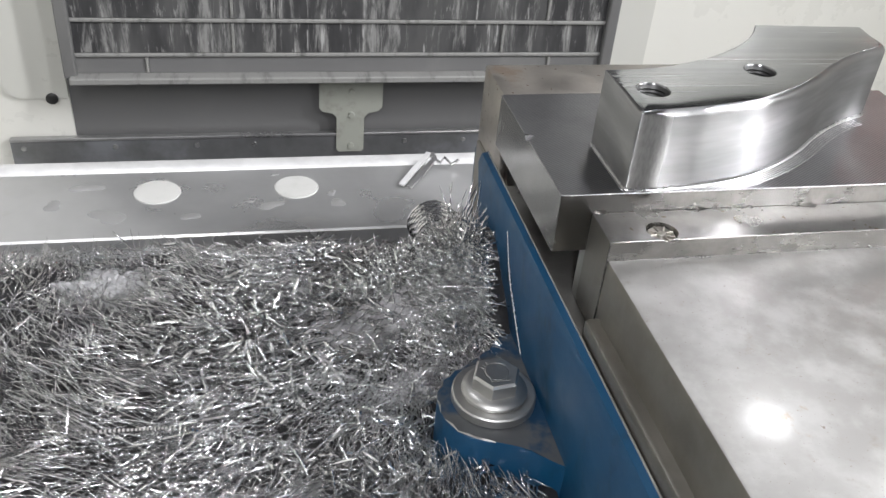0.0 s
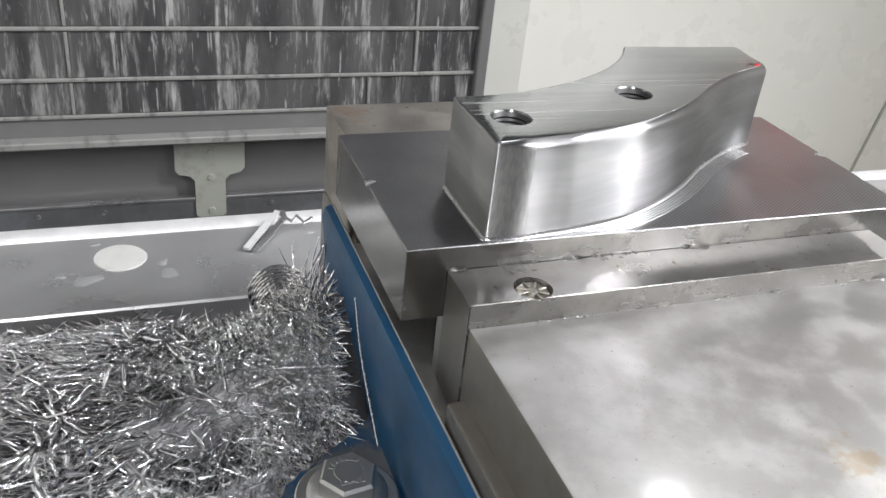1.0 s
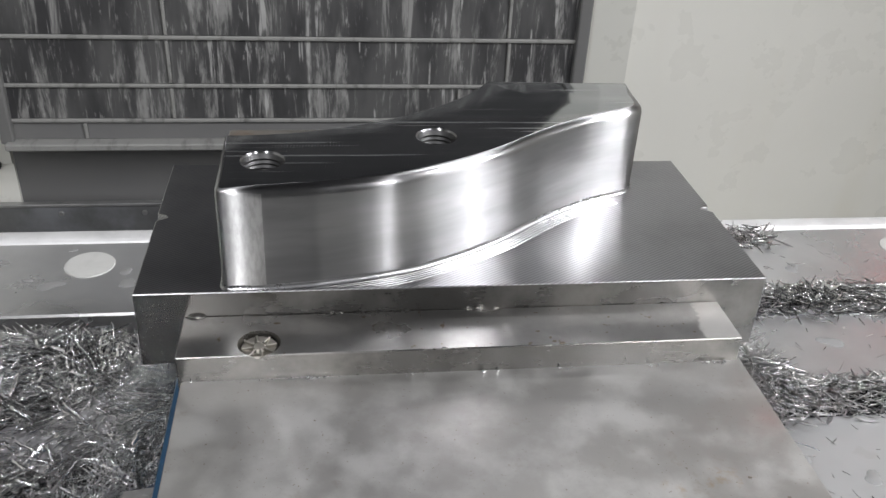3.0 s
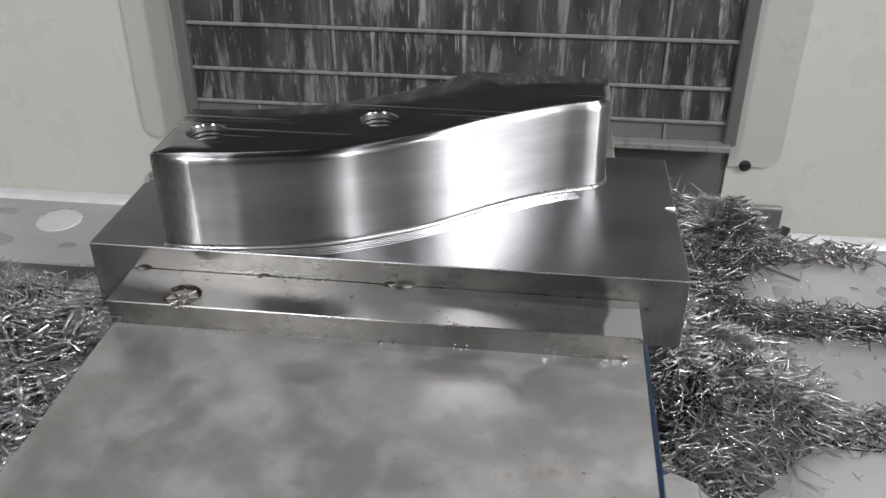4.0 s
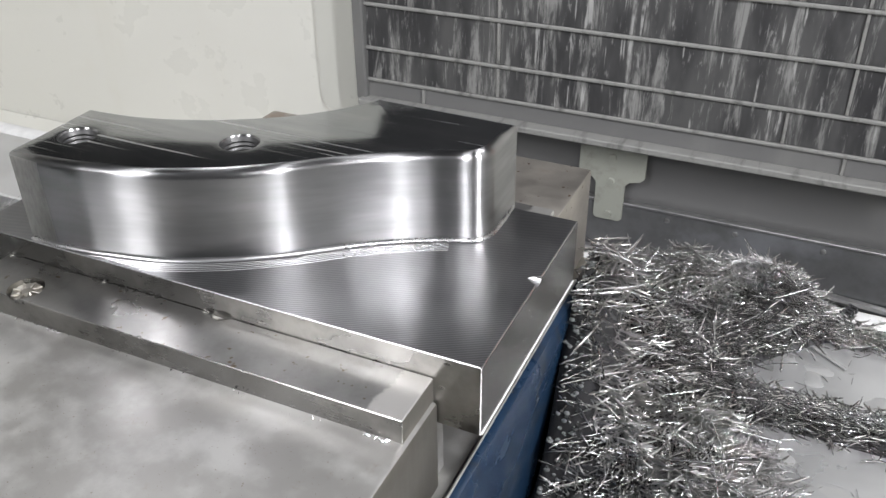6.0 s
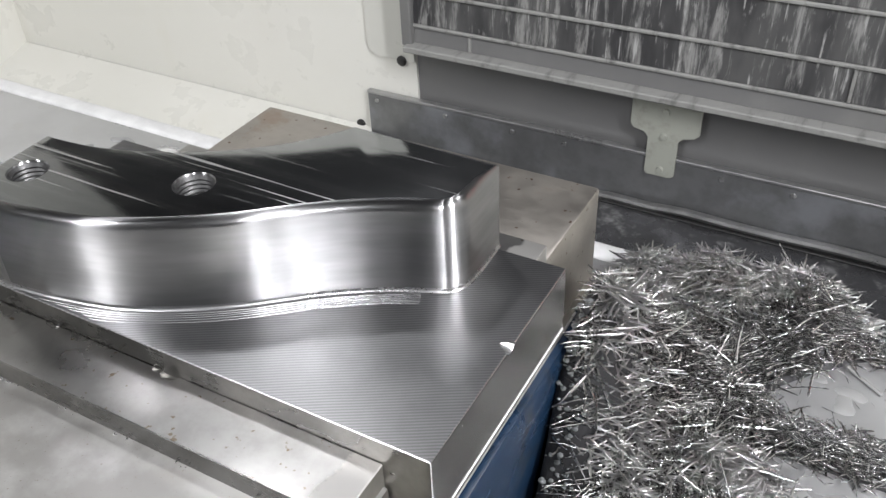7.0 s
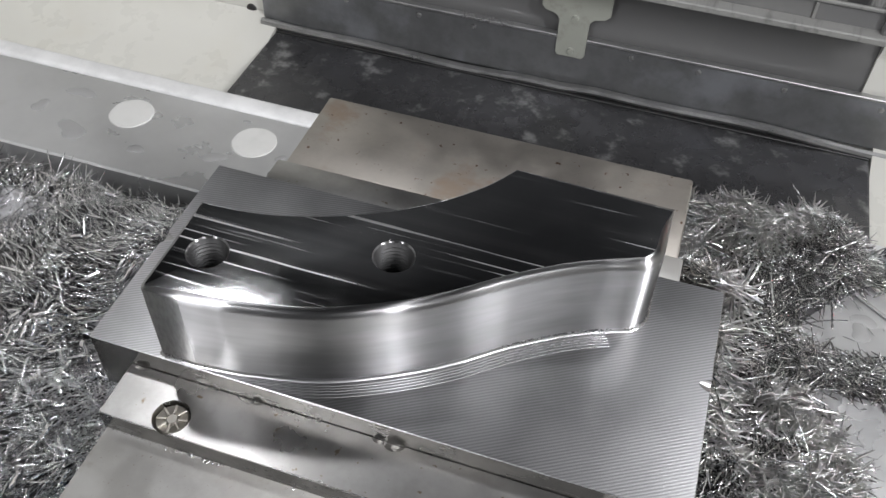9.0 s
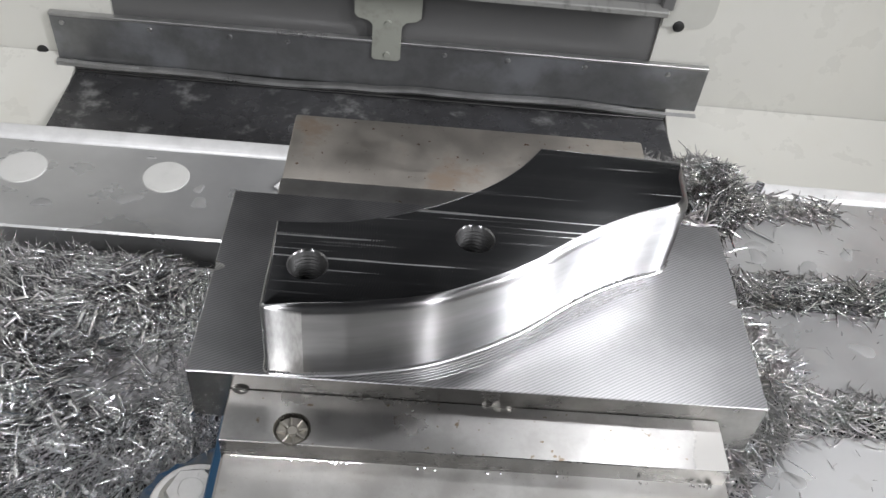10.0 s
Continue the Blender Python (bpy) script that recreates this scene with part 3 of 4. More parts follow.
# nicks in its back edge
for x, r in ((0.0180, 0.0026), (0.0605, 0.0020), (0.1035, 0.0022), (0.1085, 0.0034)):
    bm = bmesh.new()
    bmesh.ops.create_icosphere(bm, subdivisions=2, radius=1.0)
    for v in bm.verts:
        v.co = Vector((x + v.co.x * r * 1.2, 0.0002 + v.co.y * r, -0.0084 + v.co.z * r * 0.4))
    cut(strip, part("cutter", bm, STRIP))
# front of the jaw plate takes the steel with shade in its colour
strip.data.materials.append(SHADED_FRONT)
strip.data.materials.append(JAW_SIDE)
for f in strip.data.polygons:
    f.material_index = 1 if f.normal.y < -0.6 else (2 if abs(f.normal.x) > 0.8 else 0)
# star-slotted screw in the jaw plate
bm = lathe([(0, 0.0032), (0.0016, 0.0032), (0.0022, 0.0022), (0.0050, 0.0030), (0.0056, 0.0022), (0.0056, 0)], (0.0375, -0.0145, -0.0128), 32)
part("screw", bm, JAW_SIDE, strip, "round screw head with radial serrations")
for k in range(8):
    a = radians(k * 45 + 12)
    bm = box(0.0019, 0.0053, -0.00042, 0.00042, -0.0002, 0.0012, 0.0002, 1)
    bmesh.ops.rotate(bm, verts=bm.verts, cent=(0, 0, 0), matrix=Matrix.Rotation(a, 3, "Z"))
    bmesh.ops.translate(bm, verts=bm.verts, vec=(0.0375, -0.0145, -0.0106))
    part("serration", bm, JAW_SIDE, strip)
# weld-like beads of burr along the foot of the jaw plate
rb = random.Random(9)
bm = bmesh.new()
for cx, width, n in ((0.178, 0.005, 16), (0.048, 0.014, 14), (0.105, 0.004, 4), (0.13, 0.003, 3), (0.155, 0.003, 3), (0.082, 0.003, 3)):
    for _ in range(n):
        r = rb.uniform(0.0002, 0.0006)
        made = bmesh.ops.create_icosphere(bm, subdivisions=1, radius=r)["verts"]
        bmesh.ops.translate(bm, verts=made, vec=(cx + rb.gauss(0, width / 2), -0.0212 - abs(rb.gauss(0, 0.0006)), -0.0170 + r * 0.4))
for k in range(34):
    r = rb.uniform(0.00015, 0.00034)
    made = bmesh.ops.create_icosphere(bm, subdivisions=1, radius=r)["verts"]
    bmesh.ops.translate(bm, verts=made, vec=(0.018 + k * 0.0013 + rb.gauss(0, 0.0002), -0.0210, -0.0170 + r * 0.4))
part("burrs", bm, CHIP, strip, "tiny bright burrs")["kind"] = "stuff"
# parallels that carry the work between the jaws
for y in (0.003, 0.080):
    tagged(part("parallel_bar", box(0.0162, 0.1838, y, y + 0.0065, -0.0542, -0.0264, 0.0004, 1), JAW), "ground steel parallel bar under the workpiece", "parallel", "parallel bars")
# fixed jaw
fixed = part("fixed_jaw", box(0.0135, 0.1840, 0.1118, 0.1690, -0.066, -0.0182, 0.0012, 2), RUSTY, vise, "fixed jaw block with brown rust specks")
part("fixed_jaw_plate", box(0.0150, 0.1852, 0.0914, 0.1116, -0.060, -0.0092, 0.0007, 2), STRIP, vise, "ground fixed jaw plate")
part("rear_base", box(0.0125, 0.185, 0.10, 0.1705, TZ + 0.001, -0.0665, 0.003, 2), BLUE, vise, "blue painted rear of the base")


def hexagon_bolt(at, turn):
    b = thing("clamp_bolt", at, "zinc-plated hexagon flange bolt on a thick washer", "bolt", "vise bolts")
    x, y, z = at
    part("washer", lathe([(0.0075, 0.0), (0.0188, 0.0), (0.0195, 0.0006), (0.0195, 0.0046), (0.0188, 0.0052), (0.0075, 0.0052)], (x, y, z), 48), BOLT, b, "thick steel washer")
    part("flange", lathe([(0, 0.0053), (0.0146, 0.0053), (0.0152, 0.006), (0.0152, 0.0074), (0.0146, 0.0082), (0.0118, 0.0094), (0, 0.0094)], (x, y, z), 48), BOLT, b, "flared bolt flange")
    bm = bmesh.new()
    tiers = [[bm.verts.new((x + r * math.cos(radians(60 * k + turn)), y + r * math.sin(radians(60 * k + turn)), z + h)) for k in range(6)] for r, h in ((0.0114, 0.009), (0.0114, 0.0157), (0.0103, 0.0169))]
    for lo, hi in zip(tiers, tiers[1:]):
        for k in range(6):
            bm.faces.new((lo[k], lo[(k + 1) % 6], hi[(k + 1) % 6], hi[k]))
    bm.faces.new(tiers[-1])
    bm.faces.new(tiers[0][::-1])
    head = part("head", bm, BOLT, b, "hexagon head with raised grade marks")
    # unreadable grade marks as bars
    for k in range(7):
        a = radians(40 + k * 17)
        bm = box(-0.0005, 0.0005, 0.0058, 0.0076, 0, 0.0003)
        bmesh.ops.rotate(bm, verts=bm.verts, cent=(0, 0, 0), matrix=Matrix.Rotation(a - math.pi / 2 + radians(turn), 3, "Z"))
        bmesh.ops.translate(bm, verts=bm.verts, vec=(x, y, z + 0.0168))
        part("mark", bm, BOLT, head)
    for k in range(4):
        part("mark", box(x - 0.004 + k * 0.0024, x - 0.0026 + k * 0.0024, y - 0.0062, y - 0.0036, z + 0.0168, z + 0.0171), BOLT, head)
    part("nib", lathe([(0, 0.0003), (0.0052, 0.0003), (0.0056, 0)], (x, y, z + 0.0168), 24), BOLT, head)
    return b


bolt = hexagon_bolt((-0.0115, 0.0098, -0.1149), 8)
copy_thing(bolt, pose(0.209, 0.006, -0.1149, 0, 0, 25))

# black pin lying beside the vise
bm = lathe([(0, 0), (0.0036, 0), (0.004, 0.0006), (0.004, 0.0444), (0.0036, 0.045), (0, 0.045)], (0, 0, 0), 20)
for v in bm.verts:
    v.co = Vector((0.2125 + v.co.x, 0.078 + v.co.z, -0.129 + v.co.y))
tagged(part("dark_pin", bm, BLACK), "dark oily round pin among the chips beside the vise", "pin")

# ---- the work: milled plate with a raised curved block ----
work = thing("milled_workpiece", (0.1, 0.045, -0.0262), "bright milled steel workpiece with a raised curved block", "workpiece")
plate = part("base_plate", box(0.0, 0.2005, 0.0, 0.0910, -0.0262, 0.0, 0.0003, 1), PLATE, work, "flat plate with fine contour milling marks")
plate.data.materials.append(PLATE_SIDE)
for x, s in ((0.0, 1), (0.2005, -1)):
    bm = lathe([(0, 0), (0.0036, 0.0075), (0, 0.0076)], (0, 0, 0), 20)
    for v in bm.verts:
        v.co = Vector((x + s * (0.0065 - v.co.z), 0.0485 + v.co.x, 0.0012 + v.co.y))
    cut(plate, part("cutter", bm, PLATE))
# upright front of the plate is shaded by colour too
plate.data.materials.append(SHADED_FRONT)
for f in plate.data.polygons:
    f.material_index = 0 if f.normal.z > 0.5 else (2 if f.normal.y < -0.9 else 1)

part("chamfer", prism([(0.1996, 0.0006), (0.2008, 0.0006), (0.2008, 0.0904), (0.1996, 0.0904)], -0.0261, -0.0254, 0.0002), LIP, work, "bright deburred lower edge")

HEIGHT = 0.0338


def spline(points, n):
    """Points smoothly spaced along a Catmull-Rom curve."""
    p = [Vector(q) for q in points]
    p = [2 * p[0] - p[1]] + p + [2 * p[-1] - p[-2]]
    out = []
    for i in range(1, len(p) - 2):
        for k in range(n):
            t = k / n
            out.append(0.5 * (2 * p[i] + (p[i + 1] - p[i - 1]) * t + (2 * p[i - 1] - 5 * p[i] + 4 * p[i + 1] - p[i + 2]) * t * t + (3 * p[i] - p[i - 1] - 3 * p[i + 1] + p[i + 2]) * t ** 3))
    return out + [p[-2]]


front = spline([(0.0395, 0.0014), (0.049, 0.0024), (0.058, 0.0037), (0.080, 0.0087), (0.100, 0.0179), (0.117, 0.0287), (0.1325, 0.0412), (0.146, 0.0505), (0.157, 0.0566), (0.1655, 0.0603)], 8)
corner = [Vector((0.1655 + 0.0105 * math.sin(radians(a)) * 1.0 - 0.0005, 0.0713 - 0.0105 * math.cos(radians(a)))) for a in (32, 44, 56, 68, 80, 90)]
right = [Vector((0.1755, 0.080)), Vector((0.1755, 0.0918))]
back = spline([(0.1205, 0.0918), (0.112, 0.0795), (0.100, 0.0675), (0.084, 0.0565), (0.066, 0.0480), (0.047, 0.0425), (0.0262, 0.0405)], 7)
left = [Vector((0.0262, 0.020)), Vector((0.0262, 0.0034)), Vector((0.0268, 0.0020)), Vector((0.0282, 0.0014))]
outline, radius = [], []
for pts, r in ((front, 0.0032), (corner, 0.0032), (right, 0.0028), (back, 0.0006), (left, 0.0014)):
    for p in pts:
        outline.append(p)
        radius.append(r)
N = len(outline)
normals = []
for i in range(N):
    t = (outline[(i + 1) % N] - outline[i - 1]).normalized()
    normals.append(Vector((t.y, -t.x)))
profile = [(k * 15) for k in range(7)]
bm = bmesh.new()
rings = []
for off, z in ((0.0009, 0.0), (0.0006, 0.0002), (0.0002, 0.0007), (0.0, 0.0015)):
    rings.append([bm.verts.new((p.x + q.x * off, p.y + q.y * off, z)) for p, q in zip(outline, normals)])
for a in profile:
    rings.append([bm.verts.new((p.x - q.x * r * (1 - math.cos(radians(a))), p.y - q.y * r * (1 - math.cos(radians(a))), HEIGHT - r + r * math.sin(radians(a)))) for p, q, r in zip(outline, normals, radius)])
for a, b in zip(rings, rings[1:]):
    for i in range(N):
        bm.faces.new((a[i], a[(i + 1) % N], b[(i + 1) % N], b[i]))
holes = [(0.0390, 0.0212, 0.0069), (0.0945, 0.0390, 0.0069)]
top_edges = [bm.edges.get((rings[-1][i], rings[-1][(i + 1) % N])) for i in range(N)]
for hx, hy, hr in holes:
    M = 40
    prof = [(hr, 0.0), (hr - 0.0004, -0.0006)]
    for k in range(15):
        prof += [(hr - 0.0007, -0.0012 - k * 0.0016), (hr - 0.0012, -0.0020 - k * 0.0016)]
    prof += [(hr - 0.0014, -0.028)]
    loops = [[bm.verts.new((hx + r * math.cos(2 * math.pi * j / M), hy + r * math.sin(2 * math.pi * j / M), HEIGHT + h)) for j in range(M)] for r, h in prof]
    for a, b in zip(loops, loops[1:]):
        for j in range(M):
            bm.faces.new((a[j], a[(j + 1) % M], b[(j + 1) % M], b[j]))
    bm.faces.new(loops[-1])
    top_edges += [bm.edges.get((loops[0][j], loops[0][(j + 1) % M])) for j in range(M)]
bm.faces.ensure_lookup_table()
made = bmesh.ops.triangle_fill(bm, edges=top_edges, use_beauty=True)
block = part("raised_block", bm, SIDE, work, "polished curved block with two threaded holes", 30)
block.data.materials.append(TOP)
block.data.materials.append(STEPS)
block.data.materials.append(FACET)
# hole walls get the dark recess colour as painted shade
block.data.materials.append(RECESS_SHADE)
for f in block.data.polygons:
    c_ = f.center + work.location
    if c_.z < HEIGHT - 0.0009 and any(math.hypot(c_.x - hx, c_.y - hy) < hr for hx, hy, hr in holes):
        f.material_index = 4
    elif f.normal.z > 0.998 and c_.z > HEIGHT * 0.8:
        f.material_index = 1
    elif c_.z < 0.0014:
        f.material_index = 2
    elif f.normal.y < -0.85 and f.center.x + 0.1 < 0.0396:
        f.material_index = 3
facing = {}
for f in block.data.polygons:
    for key in f.edge_keys:
        facing.setdefault(key, set()).add(f.material_index)
for e in block.data.edges:
    if 3 in facing[e.key] and 0 in facing[e.key]:
        e.use_edge_sharp = True

# fine ridges that the cutter left along the foot of the block
for off in (0.0020, 0.0030, 0.0040, 0.0051, 0.0063):
    bm = bmesh.new()
    prev = None
    for p, q in zip(outline[6:len(front) - 2], normals[6:len(front) - 2]):
        if p.y + q.y * off < 0.0008:
            continue
        row = [bm.verts.new((p.x + q.x * (off + d), p.y + q.y * (off + d), z)) for d, z in ((-0.00022, -0.0001), (0.0, 0.00016), (0.00022, -0.0001))]
        if prev:
            for j in range(2):
                bm.faces.new((prev[j], prev[j + 1], row[j + 1], row[j]))
            bm.faces.new((prev[2], prev[0], row[0], row[2]))
        prev = row
    part("cutter_ridge", bm, STEPS, work, "", 60)

# ---- chips ----
rs = np.random.RandomState(7)


def lump(x, y, s=1.0):
    return (np.sin(31 * x * s + 1.3) * np.cos(27 * y * s + 0.4) + 0.6 * np.sin(73 * x * s + 47 * y * s) + 0.4 * np.cos(131 * x * s - 97 * y * s + 2.0)) / 2.0


def heap_left(x, y):
    """Top of the chip bed left of the vise."""
    base = TZ + 0.014 + 0.010 * lump(x, y) + 0.004 * lump(x, y, 2.7)
    bank = 0.058 * np.exp(-((x - 0.008) / 0.040) ** 2) * np.exp(-((y - 0.098) / 0.045) ** 2)
    low = np.clip((0.186 - y) / 0.03, 0, 1)
    gap = 1 - 0.9 * np.exp(-((x + 0.035) / 0.03) ** 2 - ((y - 0.178) / 0.022) ** 2)
    dip = 1 - 0.55 * np.exp(-((x + 0.012) / 0.035) ** 2 - ((y - 0.009) / 0.034) ** 2)
    front_rise = 0.012 * np.clip((-0.08 - y) / 0.15, 0, 1)
    bare = 1 - 0.8 * np.exp(-((x + 0.195) / 0.034) ** 4 - ((y - 0.148) / 0.018) ** 4)
    return TZ + ((base - TZ) * dip * bare + bank + front_rise) * low * gap - 0.003


def heap_right(x, y):
    """Top of the chip bed right of the vise, with rows along the slots."""
    core = np.clip((0.283 - 0.02 * np.sin(40 * y) - x) / 0.04, 0, 1) * np.clip((y - 0.035) / 0.05, 0, 1) * np.clip((0.288 - y) / 0.02, 0, 1)
    back = np.exp(-((y - 0.268) / 0.016) ** 2) * np.clip((0.35 - x) / 0.06, 0, 1)
    rows_ = (np.exp(-((y - 0.189) / 0.010) ** 2) + np.exp(-((y - 0.100) / 0.010) ** 2) + 0.7 * np.exp(-((y - 0.011) / 0.010) ** 2)) * np.clip((0.62 - x) / 0.1, 0, 1)
    bank = 1.75 * np.exp(-((x - 0.194) / 0.027) ** 2) * np.clip((y - 0.078) / 0.04, 0, 1) * np.clip((0.215 - y) / 0.06, 0, 1)
    h = 0.019 * np.sqrt(core) + 0.012 * back + 0.011 * rows_ + 0.034 * bank + 0.007 * lump(x, y, 1.6) * (core + back)
    h = h + 0.042 * np.exp(-((x - 0.202) / 0.012) ** 2) * np.clip((y - 0.068) / 0.03, 0, 1) * np.clip((0.17 - y) / 0.04, 0, 1)
    h = h * (1 - 0.7 * np.exp(-((x - 0.206) / 0.014) ** 2 - ((y - 0.076) / 0.020) ** 2))
    side = np.where(y > 0.172, np.clip((x - 0.165) / 0.015, 0, 1), np.where(y > 0.13, np.clip((x - 0.180) / 0.005, 0, 1), np.clip((x - 0.190) / 0.006, 0, 1)))
    return TZ - 0.004 + h * side


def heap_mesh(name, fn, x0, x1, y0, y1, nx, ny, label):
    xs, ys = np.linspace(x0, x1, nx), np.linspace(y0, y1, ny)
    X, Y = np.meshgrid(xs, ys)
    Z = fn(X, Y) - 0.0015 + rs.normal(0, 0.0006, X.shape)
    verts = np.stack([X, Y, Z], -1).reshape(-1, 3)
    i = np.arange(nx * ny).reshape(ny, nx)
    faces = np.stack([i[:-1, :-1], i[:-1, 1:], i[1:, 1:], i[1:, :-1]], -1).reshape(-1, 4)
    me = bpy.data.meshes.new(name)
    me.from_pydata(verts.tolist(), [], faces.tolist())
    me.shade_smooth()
    me.materials.append(SHADED_BED)
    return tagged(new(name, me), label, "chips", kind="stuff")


# beds whose dark colour shades the gaps between the slivers
heap_mesh("shaded_chip_bed", heap_left, -0.7, 0.009, -0.45, 0.186, 190, 170, "swarf bed on the table, gap shade in its near-black colour")
heap_mesh("shaded_chip_bed", heap_right, 0.06, 0.62, -0.02, 0.29, 170, 110, "swarf bed beside the vise, gap shade in its near-black colour")


def needles(name, centre, heading, pitch, length, width, bend, label, seg=4, tooth=0.45, material=CHIP):
    """Many toothed slivers, each a bent three-sided bar."""
    n = len(length)
    d = np.stack([np.cos(heading) * np.cos(pitch), np.sin(heading) * np.cos(pitch), np.sin(pitch)], -1)
    side = np.cross(d, rs.normal(size=(n, 3)))
    side /= np.linalg.norm(side, axis=1)[:, None]
    up = np.cross(side, d)
    verts = np.zeros((n, seg + 1, 3, 3))
    twist = rs.uniform(-1.5, 1.5, n)
    for k in range(seg + 1):
        t = k / seg - 0.5
        c = centre + d * (t * length)[:, None] + up * (bend * length * (t * t - 0.08))[:, None]
        w = width * ((1.0 if k % 2 else 1 - tooth) if 0 < k < seg else 0.35)
        for j, a in enumerate((0, 2.2, 4.0)):
            ang = a + twist * t
            off = side * (np.cos(ang) * w)[:, None] + up * (np.sin(ang) * w * (0.55 if j else 0.8))[:, None]
            verts[:, k, j] = c + off
    base = (np.arange(n) * (seg + 1) * 3)[:, None, None]
    quads = []
    for k in range(seg):
        for j in range(3):
            quads.append((k * 3 + j, k * 3 + (j + 1) % 3, (k + 1) * 3 + (j + 1) % 3, (k + 1) * 3 + j))
    faces = (base + np.array(quads)[None]).reshape(-1, 4)
    me = bpy.data.meshes.new(name)
    flat = verts.reshape(-1, 3)
    me.vertices.add(len(flat))
    me.vertices.foreach_set("co", flat.ravel())
    me.loops.add(faces.size)
    me.loops.foreach_set("vertex_index", faces.ravel().astype(np.int32))
    me.polygons.add(len(faces))
    me.polygons.foreach_set("loop_start", (np.arange(len(faces)) * 4).astype(np.int32))
    me.update(calc_edges=True)
    me.validate()
    me.materials.append(material)
    return tagged(new(name, me), label, "chips", kind="stuff")


def flow(x, y):
    """Local lie of the slivers."""
    return 0.35 + 1.1 * np.sin(9 * x + 3 * y + 0.5) + 0.9 * np.cos(11 * y - 5 * x)


# left bed: long slivers
n = 42000
x = 0.012 - np.abs(rs.beta(1.0, 1.9, n)) * 0.60
y = rs.uniform(-0.36, 0.186, n)
z = heap_left(x, y)
keep = (z > TZ - 0.001) & (np.hypot(x + 0.012, y - 0.009) > 0.027) & ~((x > -0.022) & (np.abs(y - 0.004) < 0.03)) & (x < 0.004)
patch = np.hypot((x + 0.060) / 0.034, (y - 0.082) / 0.020) < 1
keep &= ~(patch & (rs.uniform(0, 1, n) < 0.85))
x, y, z = x[keep], y[keep], z[keep]
n = len(x)
long_ = rs.gamma(4, 0.0046, n).clip(0.006, 0.038)
needles("sliver_chips", np.stack([x - 0.3 * long_ * (x > -0.012), y, z + rs.uniform(-0.001, 0.005, n)], -1), flow(x, y) + rs.normal(0, 0.5, n), rs.normal(0.0, 0.15, n), long_, rs.uniform(0.00026, 0.00066, n), rs.normal(0, 0.07, n), "bed of bright needle-shaped steel slivers beside the vise")
# bank of slivers against the blue rail
n = 3000
x, y = -np.abs(rs.normal(0, 0.030, n)) + 0.001, rs.normal(0.10, 0.034, n).clip(0.035, 0.172)
z = heap_left(x, y)
long_ = rs.uniform(0.008, 0.026, n)
needles("sliver_chips", np.stack([x - 0.0015, y, z + rs.uniform(-0.002, 0.005, n)], -1), rs.uniform(0, 6.3, n), rs.normal(0.15, 0.5, n), long_, rs.uniform(0.00032, 0.00085, n), rs.normal(0, 0.2, n), "bright steel slivers banked against the blue rail")
# fat rolled chips in the middle of the bed
n = 380
x, y = rs.normal(-0.075, 0.05, n).clip(-0.4, -0.02), rs.normal(0.055, 0.05, n).clip(-0.2, 0.17)
long_ = rs.uniform(0.006, 0.015, n)
needles("rolled_chips", np.stack([x, y, heap_left(x, y) + rs.uniform(0.003, 0.009, n)], -1), rs.uniform(0, 6.3, n), rs.normal(0.1, 0.4, n), long_, rs.uniform(0.0011, 0.0021, n), rs.normal(0, 0.1, n), "short fat rolled steel chips", 6, 0.3)
# right bed: shorter tangled chips
n = 19000
x, y = rs.uniform(0.09, 0.31, n), rs.uniform(0.03, 0.288, n)
z = heap_right(x, y)
keep = (z > TZ + 0.003) & (((x > 0.1975) & (y < 0.135)) | ((x > 0.187) & (y >= 0.135)) | (y > 0.178)) & ~((np.abs(x - 0.2115) < 0.006) & (y > 0.06) & (y < 0.122))
x, y, z = x[keep], y[keep], z[keep]
n = len(x)
long_ = rs.gamma(4, 0.0042, n).clip(0.006, 0.032)
needles("tangled_chips", np.stack([x + 0.3 * long_ * (x < 0.21) * (y < 0.17), y, z + rs.uniform(-0.001, 0.004, n)], -1), rs.uniform(0, 6.3, n), rs.normal(0.03, 0.17, n), long_, rs.uniform(0.00035, 0.0010, n), rs.normal(0, 0.35, n), "tangled short steel chips beside the vise", material=CHIP_DARK)
# rows along the slots and the rear lip
n = 9000
line = rs.choice([0.268, 0.189, 0.100, 0.011], n, p=[0.22, 0.34, 0.30, 0.14])
x = 0.21 + rs.beta(1.0, 1.6, n) * 0.42
x = np.where(line > 0.25, 0.2 + (x - 0.21) * 0.4, x)
y = line + rs.normal(0, 0.0065, n)
z = np.maximum(heap_right(x, y), TZ)
long_ = rs.gamma(4, 0.0032, n).clip(0.004, 0.022)
needles("slot_chips", np.stack([x, y, z + rs.uniform(-0.001, 0.005, n)], -1), rs.normal(0, 0.7, n), rs.normal(0.05, 0.25, n), long_, rs.uniform(0.0004, 0.0010, n), rs.normal(0, 0.2, n), "steel chips lying in rows along the table slots", material=CHIP_DARK)
# stray chips on the table
n = 350
x, y = rs.uniform(0.2, 0.5, n), rs.uniform(0.0, 0.275, n)
long_ = rs.uniform(0.002, 0.008, n)
needles("stray_chips", np.stack([x, y, np.full(n, TZ + 0.0006)], -1), rs.uniform(0, 6.3, n), np.zeros(n), long_, rs.uniform(0.0002, 0.0004, n), np.zeros(n), "stray chips on the wet table", material=CHIP_DARK)


# braided chips lying over both beds
n = 90
x, y = rs.uniform(-0.3, -0.03, n), rs.uniform(-0.15, 0.16, n)
long_ = rs.uniform(0.018, 0.045, n)
